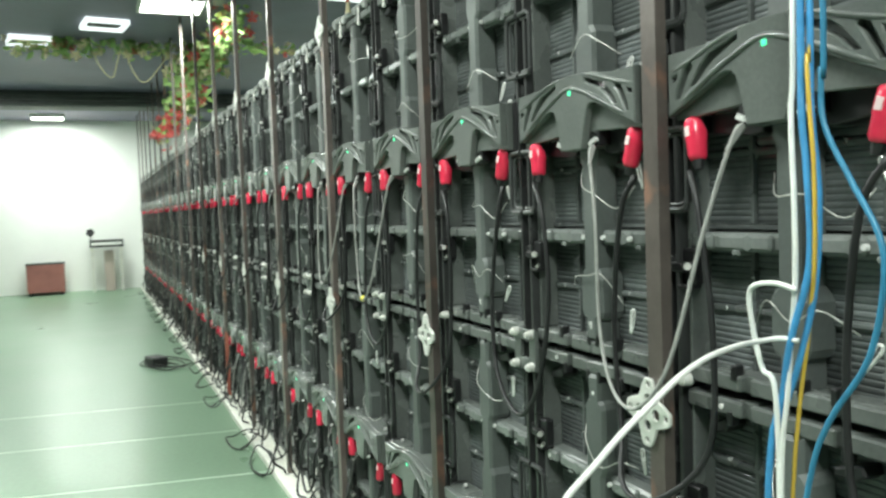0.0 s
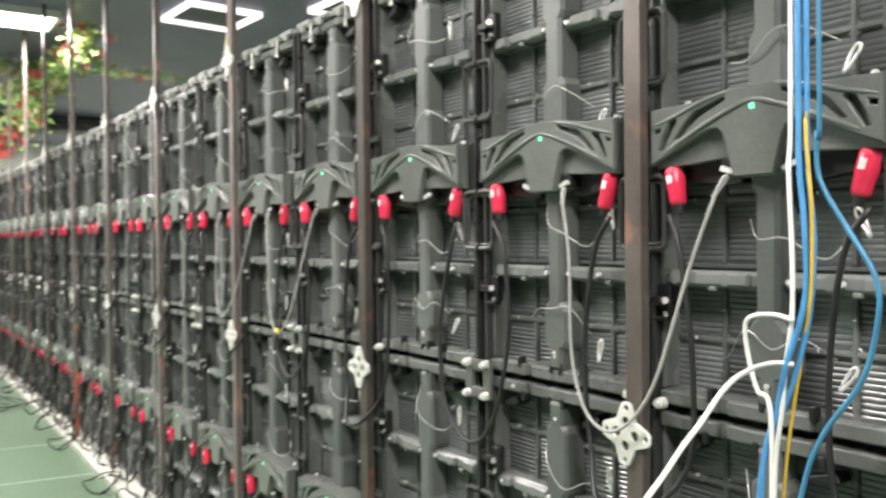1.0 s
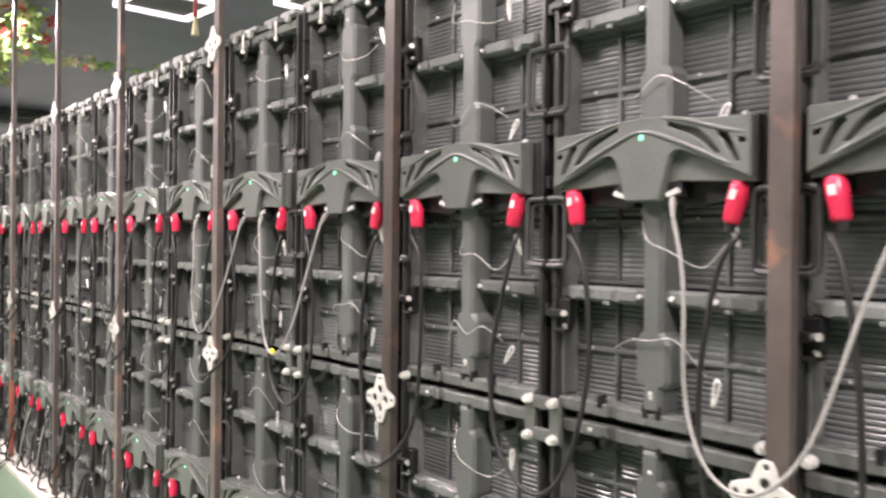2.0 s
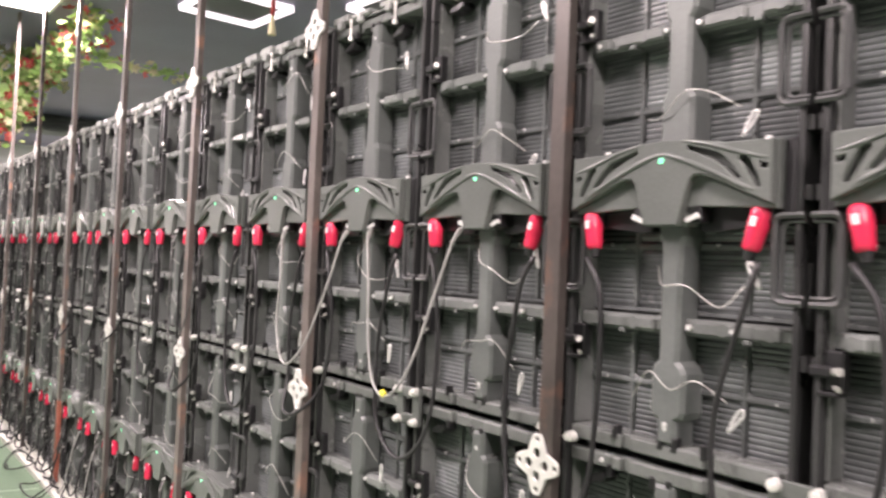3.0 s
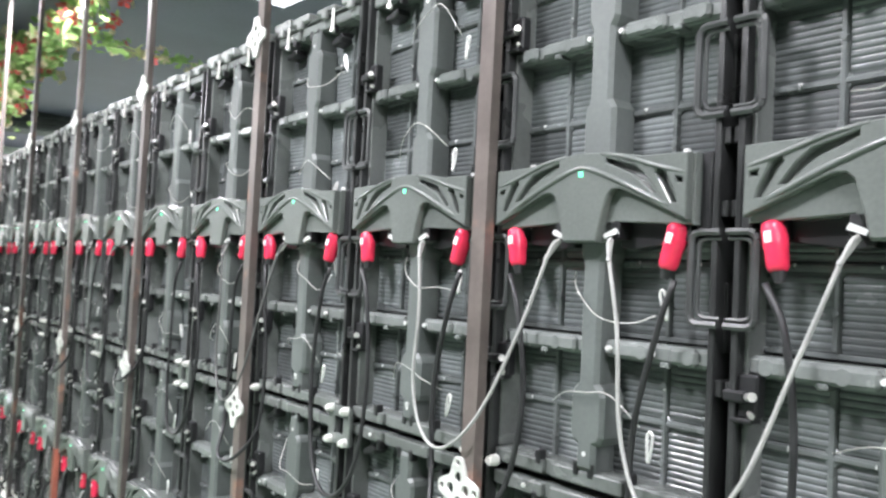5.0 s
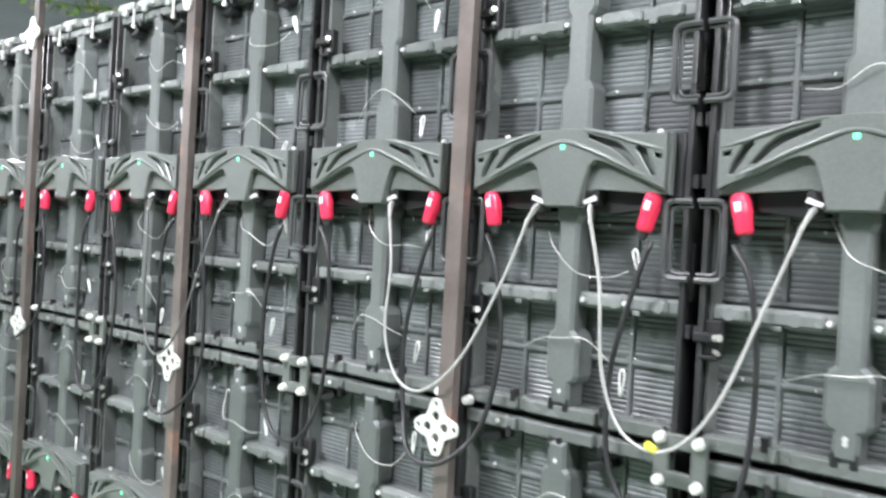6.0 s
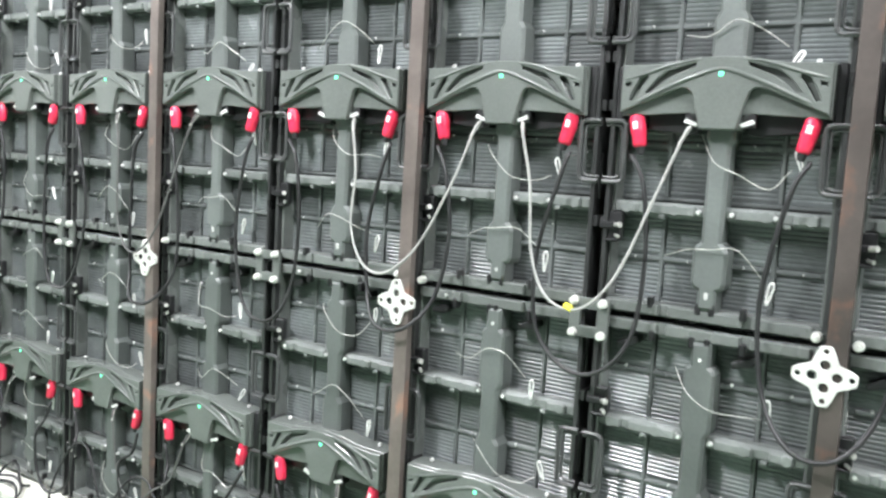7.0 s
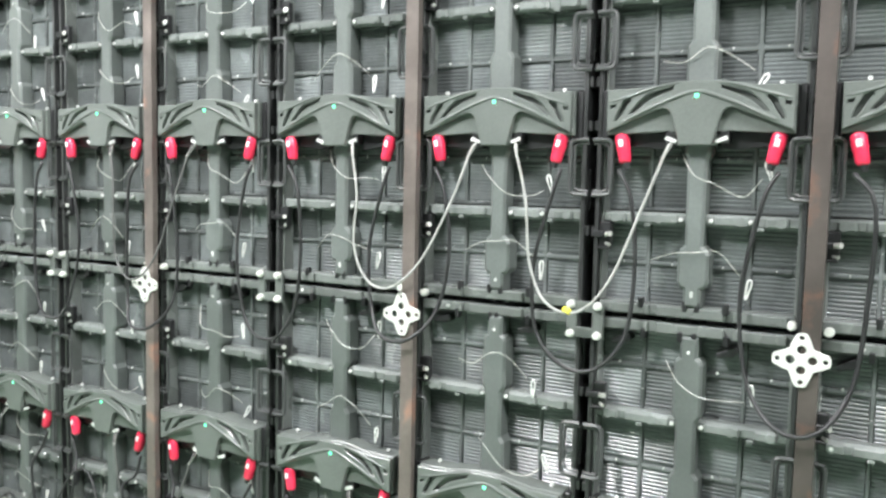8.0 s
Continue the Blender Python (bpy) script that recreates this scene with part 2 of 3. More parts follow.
for i, (dy, z0, z1) in enumerate([(0.0, 2.98, CEIL), (-0.05, 2.99, 3.02), (-0.07, 3.06, 3.085), (-0.06, 3.13, 3.15)]):
    bm = bmesh.new()
    box(bm, LEFT_X, 6.0, dy, dy + (0.5 if i == 0 else 0.1), z0, z1 - 0.002)
    part("beam" if i == 0 else "ledge", bm, M_SOFFIT, soffit)

# thin pale lines on the floor
for (xa, ya), (xb, yb) in [((-1.9, 3.36), (-0.16, 3.085)), ((-1.9, 2.45), (-0.16, 2.165)), ((-1.9, 4.28), (-0.16, 4.0))]:
    bm = bmesh.new()
    d = Vector((xb - xa, yb - ya, 0))
    s = Vector((-d.y, d.x, 0)).normalized() * 0.008
    bm.faces.new([bm.verts.new(Vector(p)) for p in [Vector((xa, ya, 0.002)) - s, Vector((xb, yb, 0.002)) - s, Vector((xb, yb, 0.002)) + s, Vector((xa, ya, 0.002)) + s]])
    me = mesh_of(bm, "floor_line")
    me.materials.append(M_LINE)
    tagged(new("floor_line", me), "thin pale line on the green floor", "floor line", "lines on the floor", "structure")

# ceiling fixtures
# housings for every panel, also for the unseen ones added to light the wall
for px, py, sx, sy, w in SEEN_AND_ADDED_PANELS:
    lamp = empty("ceiling_light", pose(px, py, CEIL), "white rectangular ceiling light, switched on, one of the seen and added panels", "ceiling light", "ceiling lights")
    bm = bmesh.new()
    for a in (-1, 1):
        box(bm, a * (sx / 2 + 0.01) - 0.012, a * (sx / 2 + 0.01) + 0.012, -sy / 2 - 0.022, sy / 2 + 0.022, -0.06, -0.001)
        box(bm, -sx / 2 - 0.002, sx / 2 + 0.002, a * (sy / 2 + 0.01) - 0.012, a * (sy / 2 + 0.01) + 0.012, -0.06, -0.001)
    part("frame", bm, M_WALL, lamp)
    bm = bmesh.new()
    box(bm, -sx / 2 + 0.003, sx / 2 - 0.003, -sy / 2 + 0.003, sy / 2 - 0.003, -0.05, -0.004)
    part("diffuser", bm, M_LAMP, lamp, "glowing white diffuser")

for px, py, a, q in [(1.1, 4.57, 4, 1.0), (2.0, 3.7, 4, 1.0), (-0.72, 6.38, 8, 0.62), (-1.42, 7.3, 8, 0.62)]:
    ring = empty("square_ring_light", pose(px, py, CEIL, 0, 0, a), "white square ring light with a dark centre on the ceiling", "ceiling light", "ring lights")
    bm = bmesh.new()
    for s in (-1, 1):
        box(bm, q * s * 0.29 - 0.015, q * s * 0.29 + 0.015, -q * 0.29 - 0.015, q * 0.29 + 0.015, -0.05, -0.001, 0.004)
        box(bm, -q * 0.29 + 0.016, q * 0.29 - 0.016, q * s * 0.29 - 0.015, q * s * 0.29 + 0.015, -0.05, -0.001, 0.004)
    part("ring", bm, M_RING, ring)
    bm = bmesh.new()
    box(bm, -q * 0.28 + 0.03, q * 0.28 - 0.03, -q * 0.28 + 0.03, q * 0.28 - 0.03, -0.02, -0.001)
    part("centre_panel", bm, M_SOFFIT, ring, "dark centre panel")

# ---- LED cabinets, seen from behind ----
K0, K1 = -5, 28
ZB = 0.04
HV = 0.51


def module_meshes():
    """The back of one LED module: a tray with four openings, and the ribbed pad that fills each."""
    w, h = 0.113, 0.121
    holes = []
    for sx in (-1, 1):
        for sy in (-1, 1):
            pts = [(0.005, 0.013), (0.011, 0.0065), (0.104, 0.0065), (0.104, 0.113), (0.005, 0.113)]
            holes.append([(sx * x, sy * y) for x, y in pts])
    tray = plate("module", [[(-w, -h), (w, -h), (w, h), (-w, h)]] + holes, -0.03, 0.005, 0.0015)
    bm = bmesh.new()
    bm.from_mesh(tray)
    box(bm, -0.0042, 0.0042, -0.112, 0.112, 0.002, 0.0085, 0.0015)
    box(bm, -0.06, 0.06, -0.004, 0.004, 0.002, 0.0078, 0.0015)
    for a in (-1, 1):
        box(bm, a * 0.075 - 0.016, a * 0.075 + 0.016, -0.005, 0.005, 0.003, 0.0105, 0.002)
        rod(bm, (0, a * 0.06, 0.003), (0, a * 0.06, 0.011), 0.006, 0.0055, 8)
    bm.to_mesh(tray)
    bm.free()
    bm = bmesh.new()
    n, p = 10, 0.0098
    rows = []
    for i in range(n):
        for f, d in ((0.0, 0.0006), (0.3, 0.0022), (0.7, 0.0022), (0.92, 0.0006)):
            rows.append([bm.verts.new((x, -0.049 + (i + f) * p, d)) for x in (-0.0485, 0.0485)])
    rows = [[bm.verts.new((x, -0.052, 0.0002)) for x in (-0.0485, 0.0485)]] + rows + [[bm.verts.new((x, 0.053, 0.0002)) for x in (-0.0485, 0.0485)]]
    for a, b in zip(rows, rows[1:]):
        bm.faces.new((a[0], a[1], b[1], b[0]))
    edge = [e for e in bm.edges if e.is_boundary]
    ext = bmesh.ops.extrude_edge_only(bm, edges=edge)
    for v in [g for g in ext["geom"] if isinstance(g, bmesh.types.BMVert)]:
        v.co.z = -0.02
    return tray, mesh_of(bm, "pad")


def frame_mesh():
    bm = bmesh.new()
    for s in (-1, 1):
        box(bm, s * 0.2225 - 0.0035, s * 0.2225 + 0.0035, 0.035, 0.965, -0.03, 0.026, 0.0015)
    for v0, v1 in ((0.007, 0.034), (0.966, 0.993)):
        box(bm, -0.224, 0.224, v0, v1, -0.05, 0.024, 0.002)
        for u0, u1 in ((-0.222, -0.10), (-0.08, 0.075), (0.095, 0.21)):
            box(bm, u0, u1, v0 + 0.001, v1 - 0.001, 0.02, 0.036, 0.003)
    return mesh_of(bm, "frame")


def side_rail_mesh(s):
    """Side flange of a cabinet with its connector lugs; its black carries the seam's shade."""
    bm = bmesh.new()
    box(bm, s * 0.2315 - 0.005, s * 0.2315 + 0.005, 0.004, 0.996, -0.05, 0.043, 0.0015)
    for v in (0.2, 0.455, 0.56, 0.8):
        box(bm, s * 0.241 - 0.006, s * 0.241 + 0.006, v - 0.012, v + 0.012, -0.02, 0.036, 0.0015)
    for v in (0.3, 0.66, 0.9):
        box(bm, s * 0.2385 - 0.003, s * 0.2385 + 0.003, v - 0.05, v + 0.05, -0.01, 0.02, 0.001)
    return mesh_of(bm, "side_rail")


def crossbar_mesh():
    bm = bmesh.new()
    box(bm, -0.226, 0.226, -0.0145, 0.0145, -0.02, 0.021, 0.006)
    for u0, u1 in ((-0.205, -0.165), (-0.15, -0.04), (0.04, 0.12), (0.15, 0.2)):
        box(bm, u0, u1, -0.0125, 0.0125, 0.016, 0.031, 0.005)
    for u in (-0.085, 0.1, 0.185, -0.19):
        rod(bm, (u, -0.0, 0.015), (u, -0.0, 0.0315), 0.012, 0.011, 12)
    box(bm, -0.12, -0.105, -0.02, -0.011, 0.0, 0.03, 0.002)
    box(bm, 0.135, 0.15, -0.02, -0.011, 0.0, 0.03, 0.002)
    return mesh_of(bm, "crossbar")


def spine_mesh(up):
    """Cable duct; up: the one above the hub, which is the other one upside down."""
    s = 1 if up else -1
    a = 0.034 if up else 0.029
    right = [(a, 0.03), (a, 0.12), (0.022, 0.135), (0.021, 0.332), (0.03, 0.34), (0.036, 0.352), (0.036, 0.418), (0.03, 0.43), (0.02, 0.434), (0.02, 0.476)]
    if up:
        right = [(a, 0.03), (a, 0.12), (0.024, 0.135), (0.024, 0.255), (0.029, 0.262), (0.0335, 0.272), (0.0335, 0.392), (0.029, 0.402), (0.021, 0.408), (0.021, 0.457)]
    pts = [(x, s * y) for x, y in right]
    pts += [(-x, y) for x, y in reversed(pts)]
    return plate("spine", [pts], -0.018, 0.040, 0.007)


def hub_meshes():
    half = [(0.0, 0.042), (0.05, 0.040), (0.12, 0.029), (0.207, 0.027), (0.207, -0.079), (0.062, -0.071), (0.052, -0.088), (0.044, -0.104), (0.0, -0.104)]
    body = plate("hub_body", [half + mirror(half[1:-1])], 0.0, 0.058, 0.002)
    arch = [(0.0, 0.041), (0.048, 0.038), (0.12, 0.027), (0.205, 0.025), (0.205, -0.072), (0.09, -0.024), (0.078, -0.021), (0.066, -0.022), (0.057, -0.03),
            (0.05, -0.05), (0.042, -0.08), (0.036, -0.103), (0.0, -0.103)]
    g1 = [(0.052, 0.0285), (0.078, 0.021), (0.111, 0.012), (0.131, -0.004), (0.153, -0.031), (0.143, -0.031), (0.119, -0.010), (0.1, 0.002), (0.07, 0.0145), (0.052, 0.0215)]
    g2 = [(0.152, 0.006), (0.167, -0.002), (0.183, -0.032), (0.187, -0.047), (0.179, -0.047), (0.168, -0.03), (0.156, -0.010), (0.148, -0.002)]
    g3 = [(0.184, -0.009), (0.197, -0.012), (0.197, -0.019), (0.185, -0.017)]
    holes = [h for g in (g1, g2, g3) for h in (g, mirror(g))]
    cover = plate("hub_cover", [arch + mirror(arch[1:-1])] + holes, 0.058, 0.075, 0.002)
    ribs = [tube("rib", [(-0.175, -0.052, 0.071), (-0.14, -0.036, 0.0745), (-0.09, -0.013, 0.075), (-0.03, 0.010, 0.0745), (0.0, 0.016, 0.0725), (0.03, 0.010, 0.0745), (0.09, -0.013, 0.075), (0.14, -0.036, 0.0745), (0.175, -0.052, 0.071)], 0.0048, 3, 1)]
    ribs += [tube("rib", [(s * 0.04, 0.0365, 0.072), (s * 0.09, 0.0275, 0.0745), (s * 0.15, 0.009, 0.0745), (s * 0.2, -0.004, 0.072)], 0.004, 3, 1) for s in (-1, 1)]
    return body, cover, ribs


def handle_mesh(s):
    """Half of a double bracket round a seam; s: the side of the cabinet it sits on."""
    bm = bmesh.new()
    for w, h, r, d in ((0.050, 0.066, 0.0055, 0.047), (0.041, 0.057, 0.0035, 0.042)):
        c = 0.012
        pts = [(0.003, h), (w - c, h), (w - c * 0.3, h - c * 0.3), (w, h - c), (w, -h + c), (w - c * 0.3, -h + c * 0.3), (w - c, -h), (0.003, -h)]
        for (xa, ya), (xb, yb) in zip(pts, pts[1:]):
            rod(bm, (-s * xa, ya, d), (-s * xb, yb, d), r, None, 6)
    return mesh_of(bm, "handle")


def latch_meshes():
    bm = bmesh.new()
    box(bm, -0.016, 0.016, -0.03, 0.03, 0.015, 0.036, 0.003)
    box(bm, -0.03, 0.004, -0.008, 0.008, 0.03, 0.05, 0.003)
    box(bm, -0.02, 0.014, -0.036, -0.029, 0.02, 0.045, 0.002)
    knob = bmesh.new()
    rod(knob, (0.002, 0.0, 0.04), (0.02, 0.003, 0.054), 0.0055, 0.0065, 10)
    rod(knob, (0.004, -0.022, 0.035), (0.016, -0.024, 0.047), 0.004, None, 6)
    return mesh_of(bm, "latch"), mesh_of(knob, "bolt")


def socket_meshes(s):
    bm = bmesh.new()
    box(bm, -0.014, 0.014, -0.008, 0.02, 0.02, 0.058, 0.002)
    tab = plate("tab", [[(-0.014, -0.004), (0.010, -0.012), (0.014, -0.006), (-0.010, 0.004)] if s < 0 else [(-0.014, -0.006), (-0.010, -0.012), (0.014, -0.004), (0.010, 0.004)]], 0.052, 0.064)
    return mesh_of(bm, "data_socket"), tab


def fixings_mesh(rng):
    bm = bmesh.new()
    spots = [(s * 0.034, v, 0.030) for s in (-1, 1) for v in (0.237, 0.755)] + [(0, 0.062, 0.038), (0, 0.93, 0.038), (0, HV - 0.441, 0.04), (-0.19, 0.755, 0.031), (0.12, 0.237, 0.031), (-0.14, 0.98, 0.036), (-0.16, HV + 0.036, 0.03), (0.17, HV + 0.034, 0.03)]
    for i in range(4):
        for cx in (-0.117, 0.117):
            c = 0.127 + 0.25 * i
            spots += [(cx, c + 0.055, -0.012), (cx, c - 0.06, -0.012), (cx - 0.06, c + 0.001, -0.012), (cx + 0.06, c, -0.012)]
    for x, y, d in spots:
        if rng.random() < 0.85:
            r = 0.0055 if d > 0.01 else 0.0038
            rod(bm, (x, y, d - 0.004), (x, y, d + 0.003), r, r * 0.8, 7)
    return mesh_of(bm, "screws")


def lanyard_mesh(kind, rng):
    """Thin safety wire of one module, from a screw to a clip."""
    j = lambda a: a + rng.uniform(-0.02, 0.02)
    if kind == "arch":
        pts = [(-0.11, j(0.0), 0.01), (-0.05, j(0.018), 0.045), (0.0, j(0.03), 0.05), (0.05, j(0.022), 0.05), (0.10, j(-0.01), 0.035)]
        end, turn = (0.115, pts[-1][1] - 0.025, 0.03), -0.3
    else:
        pts = [(-0.07, j(0.05), 0.012), (-0.03, j(0.012), 0.05), (0.02, j(-0.018), 0.052), (0.08, j(-0.02), 0.045), (0.115, j(-0.006), 0.03)]
        end, turn = (0.128, pts[-1][1] + 0.02, 0.028), 0.2
    wire = tube("wire", pts, 0.00115, 5, 1)
    turn += rng.uniform(-0.3, 0.3)
    loop = [(end[0] + x * math.cos(turn) - y * math.sin(turn), end[1] + x * math.sin(turn) + y * math.cos(turn), end[2]) for x, y in ((-0.001, -0.023), (0.002, -0.022), (0.006, 0.010), (0.002, 0.02), (-0.004, 0.012))]
    return wire, tube("clip", loop, 0.0025, 3, 1, True)


(MOD, PAD), FRAME, BAR = module_meshes(), frame_mesh(), crossbar_mesh()
HUB_BODY, HUB_COVER, HUB_RIBS = hub_meshes()
SPINES = spine_mesh(True), spine_mesh(False)
SIDES = {s: side_rail_mesh(s) for s in (-1, 1)}
HANDLES = {s: handle_mesh(s) for s in (-1, 1)}
LATCH, BOLT = latch_meshes()
SOCKETS = {s: socket_meshes(s) for s in (-1, 1)}
bm = bmesh.new()
box(bm, -0.0048, 0.0048, -0.0045, 0.0045, 0.07, 0.0765, 0.001)
LEDM = mesh_of(bm, "indicator")
bm = bmesh.new()
box(bm, -0.006, 0.006, -0.012, 0.012, 0.02, 0.0385, 0.002)
CLIP = mesh_of(bm, "rail_clip")
LEVER = plate("lever", [[(-0.028, -0.006), (0.01, -0.011), (0.024, -0.004), (0.022, 0.010), (0.002, 0.009), (-0.026, 0.006)]], -0.016, 0.022, 0.003)
bm = bmesh.new()
box(bm, -0.019, 0.019, -0.012, 0.014, 0.004, 0.05, 0.003)
INLET = mesh_of(bm, "power_inlet")
bm = bmesh.new()
box(bm, -0.0085, 0.0085, -0.058, 0.056, -0.004, 0.046, 0.003)
END = mesh_of(bm, "end_cap")
# black sheets added to make the dark shadow band below each hub arm
SHADE_PLATES = {s: plate("connector_plate", [[(s * x, y) for x, y in ((0.046, -0.06), (0.2, -0.06), (0.2, -0.1), (0.12, -0.108), (0.075, -0.114), (0.05, -0.11))]], -0.006, 0.03, 0.002) for s in (-1, 1)}


def cabinet(seed):
    rng = random.Random(seed)
    cab = empty("led_cabinet", onwall(0, -5), "dark grey cast LED video wall cabinet seen from behind", "LED cabinet", "cabinets of the video wall")
    put = lambda name, me, m, x=0.0, y=0.0, z=0.0, parent=cab, label="", rot=0.0: setpose(part(name, me, m, parent, label), x, y, z, rot)
    put("frame", FRAME, M_CAST)
    for s in (-1, 1):
        put("side_rail", SIDES[s], M_SIDE, label="side rail, black for the shade in the seam")
    for i in range(4):
        for cx in (-0.117, 0.117):
            tray = put("module", MOD, M_MODULE, cx, 0.127 + 0.2487 * i, -0.018)
            for sx in (-1, 1):
                for sy in (-1, 1):
                    put("pad", PAD, M_PAD, sx * 0.0545, sy * 0.06, parent=tray)
    for v in (0.237, 0.755):
        put("crossbar", BAR, M_BAR, 0, v)
    put("spine", SPINES[0], M_SPINE, 0, HV)
    put("spine", SPINES[1], M_SPINE, 0, HV)
    hub = put("hub", HUB_BODY, M_COVER, 0, HV, label="grey hub box with chevron grooves")
    put("cover", HUB_COVER, M_COVER, parent=hub)
    for me in HUB_RIBS:
        put("rib", me, M_COVER, parent=hub)
    put("indicator", LEDM, M_LED, 0, 0.006, parent=hub, label="small glowing green indicator")
    for s in (-1, 1):
        put("connector_plate", SHADE_PLATES[s], M_BLACK, parent=hub, label="black plate for the deep shade under the hub arm")
        put("end_cap", END, M_BLACK, s * 0.2172, -0.028, parent=hub, label="black end cap")
        put("data_socket", SOCKETS[s][0], M_BLACK, s * 0.056, -0.09, parent=hub)
        put("tab", SOCKETS[s][1], M_STEEL, s * 0.056, -0.086, parent=hub, label="bright metal socket tab")
        put("power_inlet", INLET, M_BLACK, s * 0.176, -0.09, parent=hub)
        for v in (HV + 0.145, HV - 0.155):
            put("handle", HANDLES[s], M_HANDLE, s * 0.2475, v)
    for v in (0.195, 0.80):
        lt = put("latch", LATCH, M_BLACK, -0.213, v)
        put("bolt", BOLT, M_WIRE, parent=lt, label="bright steel bolt")
    for u in (-0.115, -0.018, 0.012, 0.085):
        for v in (0.0365, 0.9635):
            put("rail_clip", CLIP, M_BLACK, u + rng.uniform(-0.01, 0.01), v)
    for u, v in ((-0.165, 0.94), (0.085, 0.935)):
        put("lever", LEVER, M_BLACK, u, v, rot=rng.uniform(0.1, 0.5))
    tagged(put("screws", fixings_mesh(rng), M_STEEL), kind="stuff")
    for v, kind in ((0.127, "arch"), (0.315, "sag"), (0.615, "arch"), (0.845, "sag" if rng.random() < 0.5 else "arch")):
        if rng.random() < 0.12:
            continue
        w, c = lanyard_mesh(kind if rng.random() < 0.75 else "sag", rng)
        wire = put("safety_wire", w, M_WIRE, rng.uniform(-0.02, 0.025), v + rng.uniform(-0.025, 0.025))
        put("clip", c, M_STEEL, parent=wire)
    return cab


def setpose(ob, x, y, z, rot=0.0):
    ob.matrix_basis = Matrix.Translation((x, y, z)) @ Matrix.Rotation(rot, 4, "Z")
    return ob


PROTOS = [cabinet(s) for s in range(8)]
rng = random.Random(5)
spots = [(k, r) for k in range(K0, K1 + 1) for r in (0, 1)]
for n, (k, r) in enumerate(spots):
    m = onwall(0.5 * k + 0.25, ZB + r * 1.0)
    if n < 8:
        PROTOS[n].matrix_basis = m
    else:
        copy_thing(PROTOS[rng.randrange(8)], m)

# dark LED face behind the cabinets, one tile a cabinet row
slab("wall_screen", 0.052, 0.08, 0.5 * K0, 0.5 * K1 + 0.5, ZB, ZB + 2.0, M_BLACK, "black LED screen face behind the cabinets", "screen")

# row of locks along the top edge
for k in range(K0, K1 + 1):
    lock = empty("top_lock_rail", onwall(0.5 * k + 0.25, ZB + 2.0), "grey locking rail along the top edge of the cabinets", "lock rail", "rails on the top edge")
    bm = bmesh.new()
    box(bm, -0.246, 0.246, 0.0, 0.006, -0.03, 0.036, 0.001)
    part("strip", bm, M_CAST, lock)
    for u in (-0.19, -0.075, 0.06, 0.175):
        bm = bmesh.new()
        hh = rng.uniform(0.018, 0.034)
        box(bm, -0.045, 0.045, 0.005, hh, -0.01, 0.046, 0.004)
        box(bm, -0.012, 0.012, -0.012, 0.016, 0.036, 0.05, 0.003)
        setpose(part("lock", bm, M_LOCK, lock), u + rng.uniform(-0.01, 0.01), 0, 0)
    for u in (-0.14, 0.09):
        bm = bmesh.new()
        rod(bm, (0, -0.045, 0.044), (0, 0.006, 0.044), 0.0038, None, 6)
        rod(bm, (0, -0.054, 0.044), (0, -0.044, 0.044), 0.007, None, 6)
        setpose(part("hanging_bolt", bm, M_ZINC, lock, "bright bolt hanging from the rail"), u + rng.uniform(-0.015, 0.015), 0, 0)

# ---- posts with cross plates, and seam plates ----


def cross_plate_mesh():
    out = []
    a, b = 0.058, 0.0115
    for i in range(4):
        t = i * math.pi / 2
        for x, y in ((a * 0.95, -b), (a, -b * 0.6), (a, b * 0.6), (a * 0.95, b), (0.045, 0.0165), (0.033, 0.021), (0.0245, 0.0245), (0.021, 0.033), (0.0165, 0.045)):
            out.append((x * math.cos(t) - y * math.sin(t), x * math.sin(t) + y * math.cos(t)))
    holes = [circle(0.0475 * math.cos(i * math.pi / 2), 0.0475 * math.sin(i * math.pi / 2), 0.0055) for i in range(4)]
    holes += [circle(0.022 * math.cos(i * math.pi / 2), 0.022 * math.sin(i * math.pi / 2), 0.0095) for i in range(4)]
    return plate("cross_plate", [out] + holes, 0.0, 0.006, 0.0008)


def seam_plate_mesh():
    return plate("seam_plate", [[(-0.047, -0.045), (0.047, -0.045), (0.047, 0.045), (-0.047, 0.045)], [(-0.02, -0.019), (0.02, -0.019), (0.02, 0.019), (-0.02, 0.019)]], 0.043, 0.055, 0.002)


bm = bmesh.new()
rod(bm, (0, 0, 0.0), (0, 0, 0.016), 0.0108, 0.0095, 12)
rod(bm, (0, 0, 0.016), (0, 0, 0.022), 0.006, 0.006, 6)
KNOB = mesh_of(bm, "knob")
CROSS, SEAM = cross_plate_mesh(), seam_plate_mesh()

g, h = 0.0105, 0.019
POST = plate("post", [[(-g, -h), (g, -h), (g, h), (-g, h)], [(-g + 0.003, -h + 0.003), (g - 0.003, -h + 0.003), (g - 0.003, h - 0.003), (-g + 0.003, h - 0.003)]], 0.0, CEIL - 0.002, 0.001)
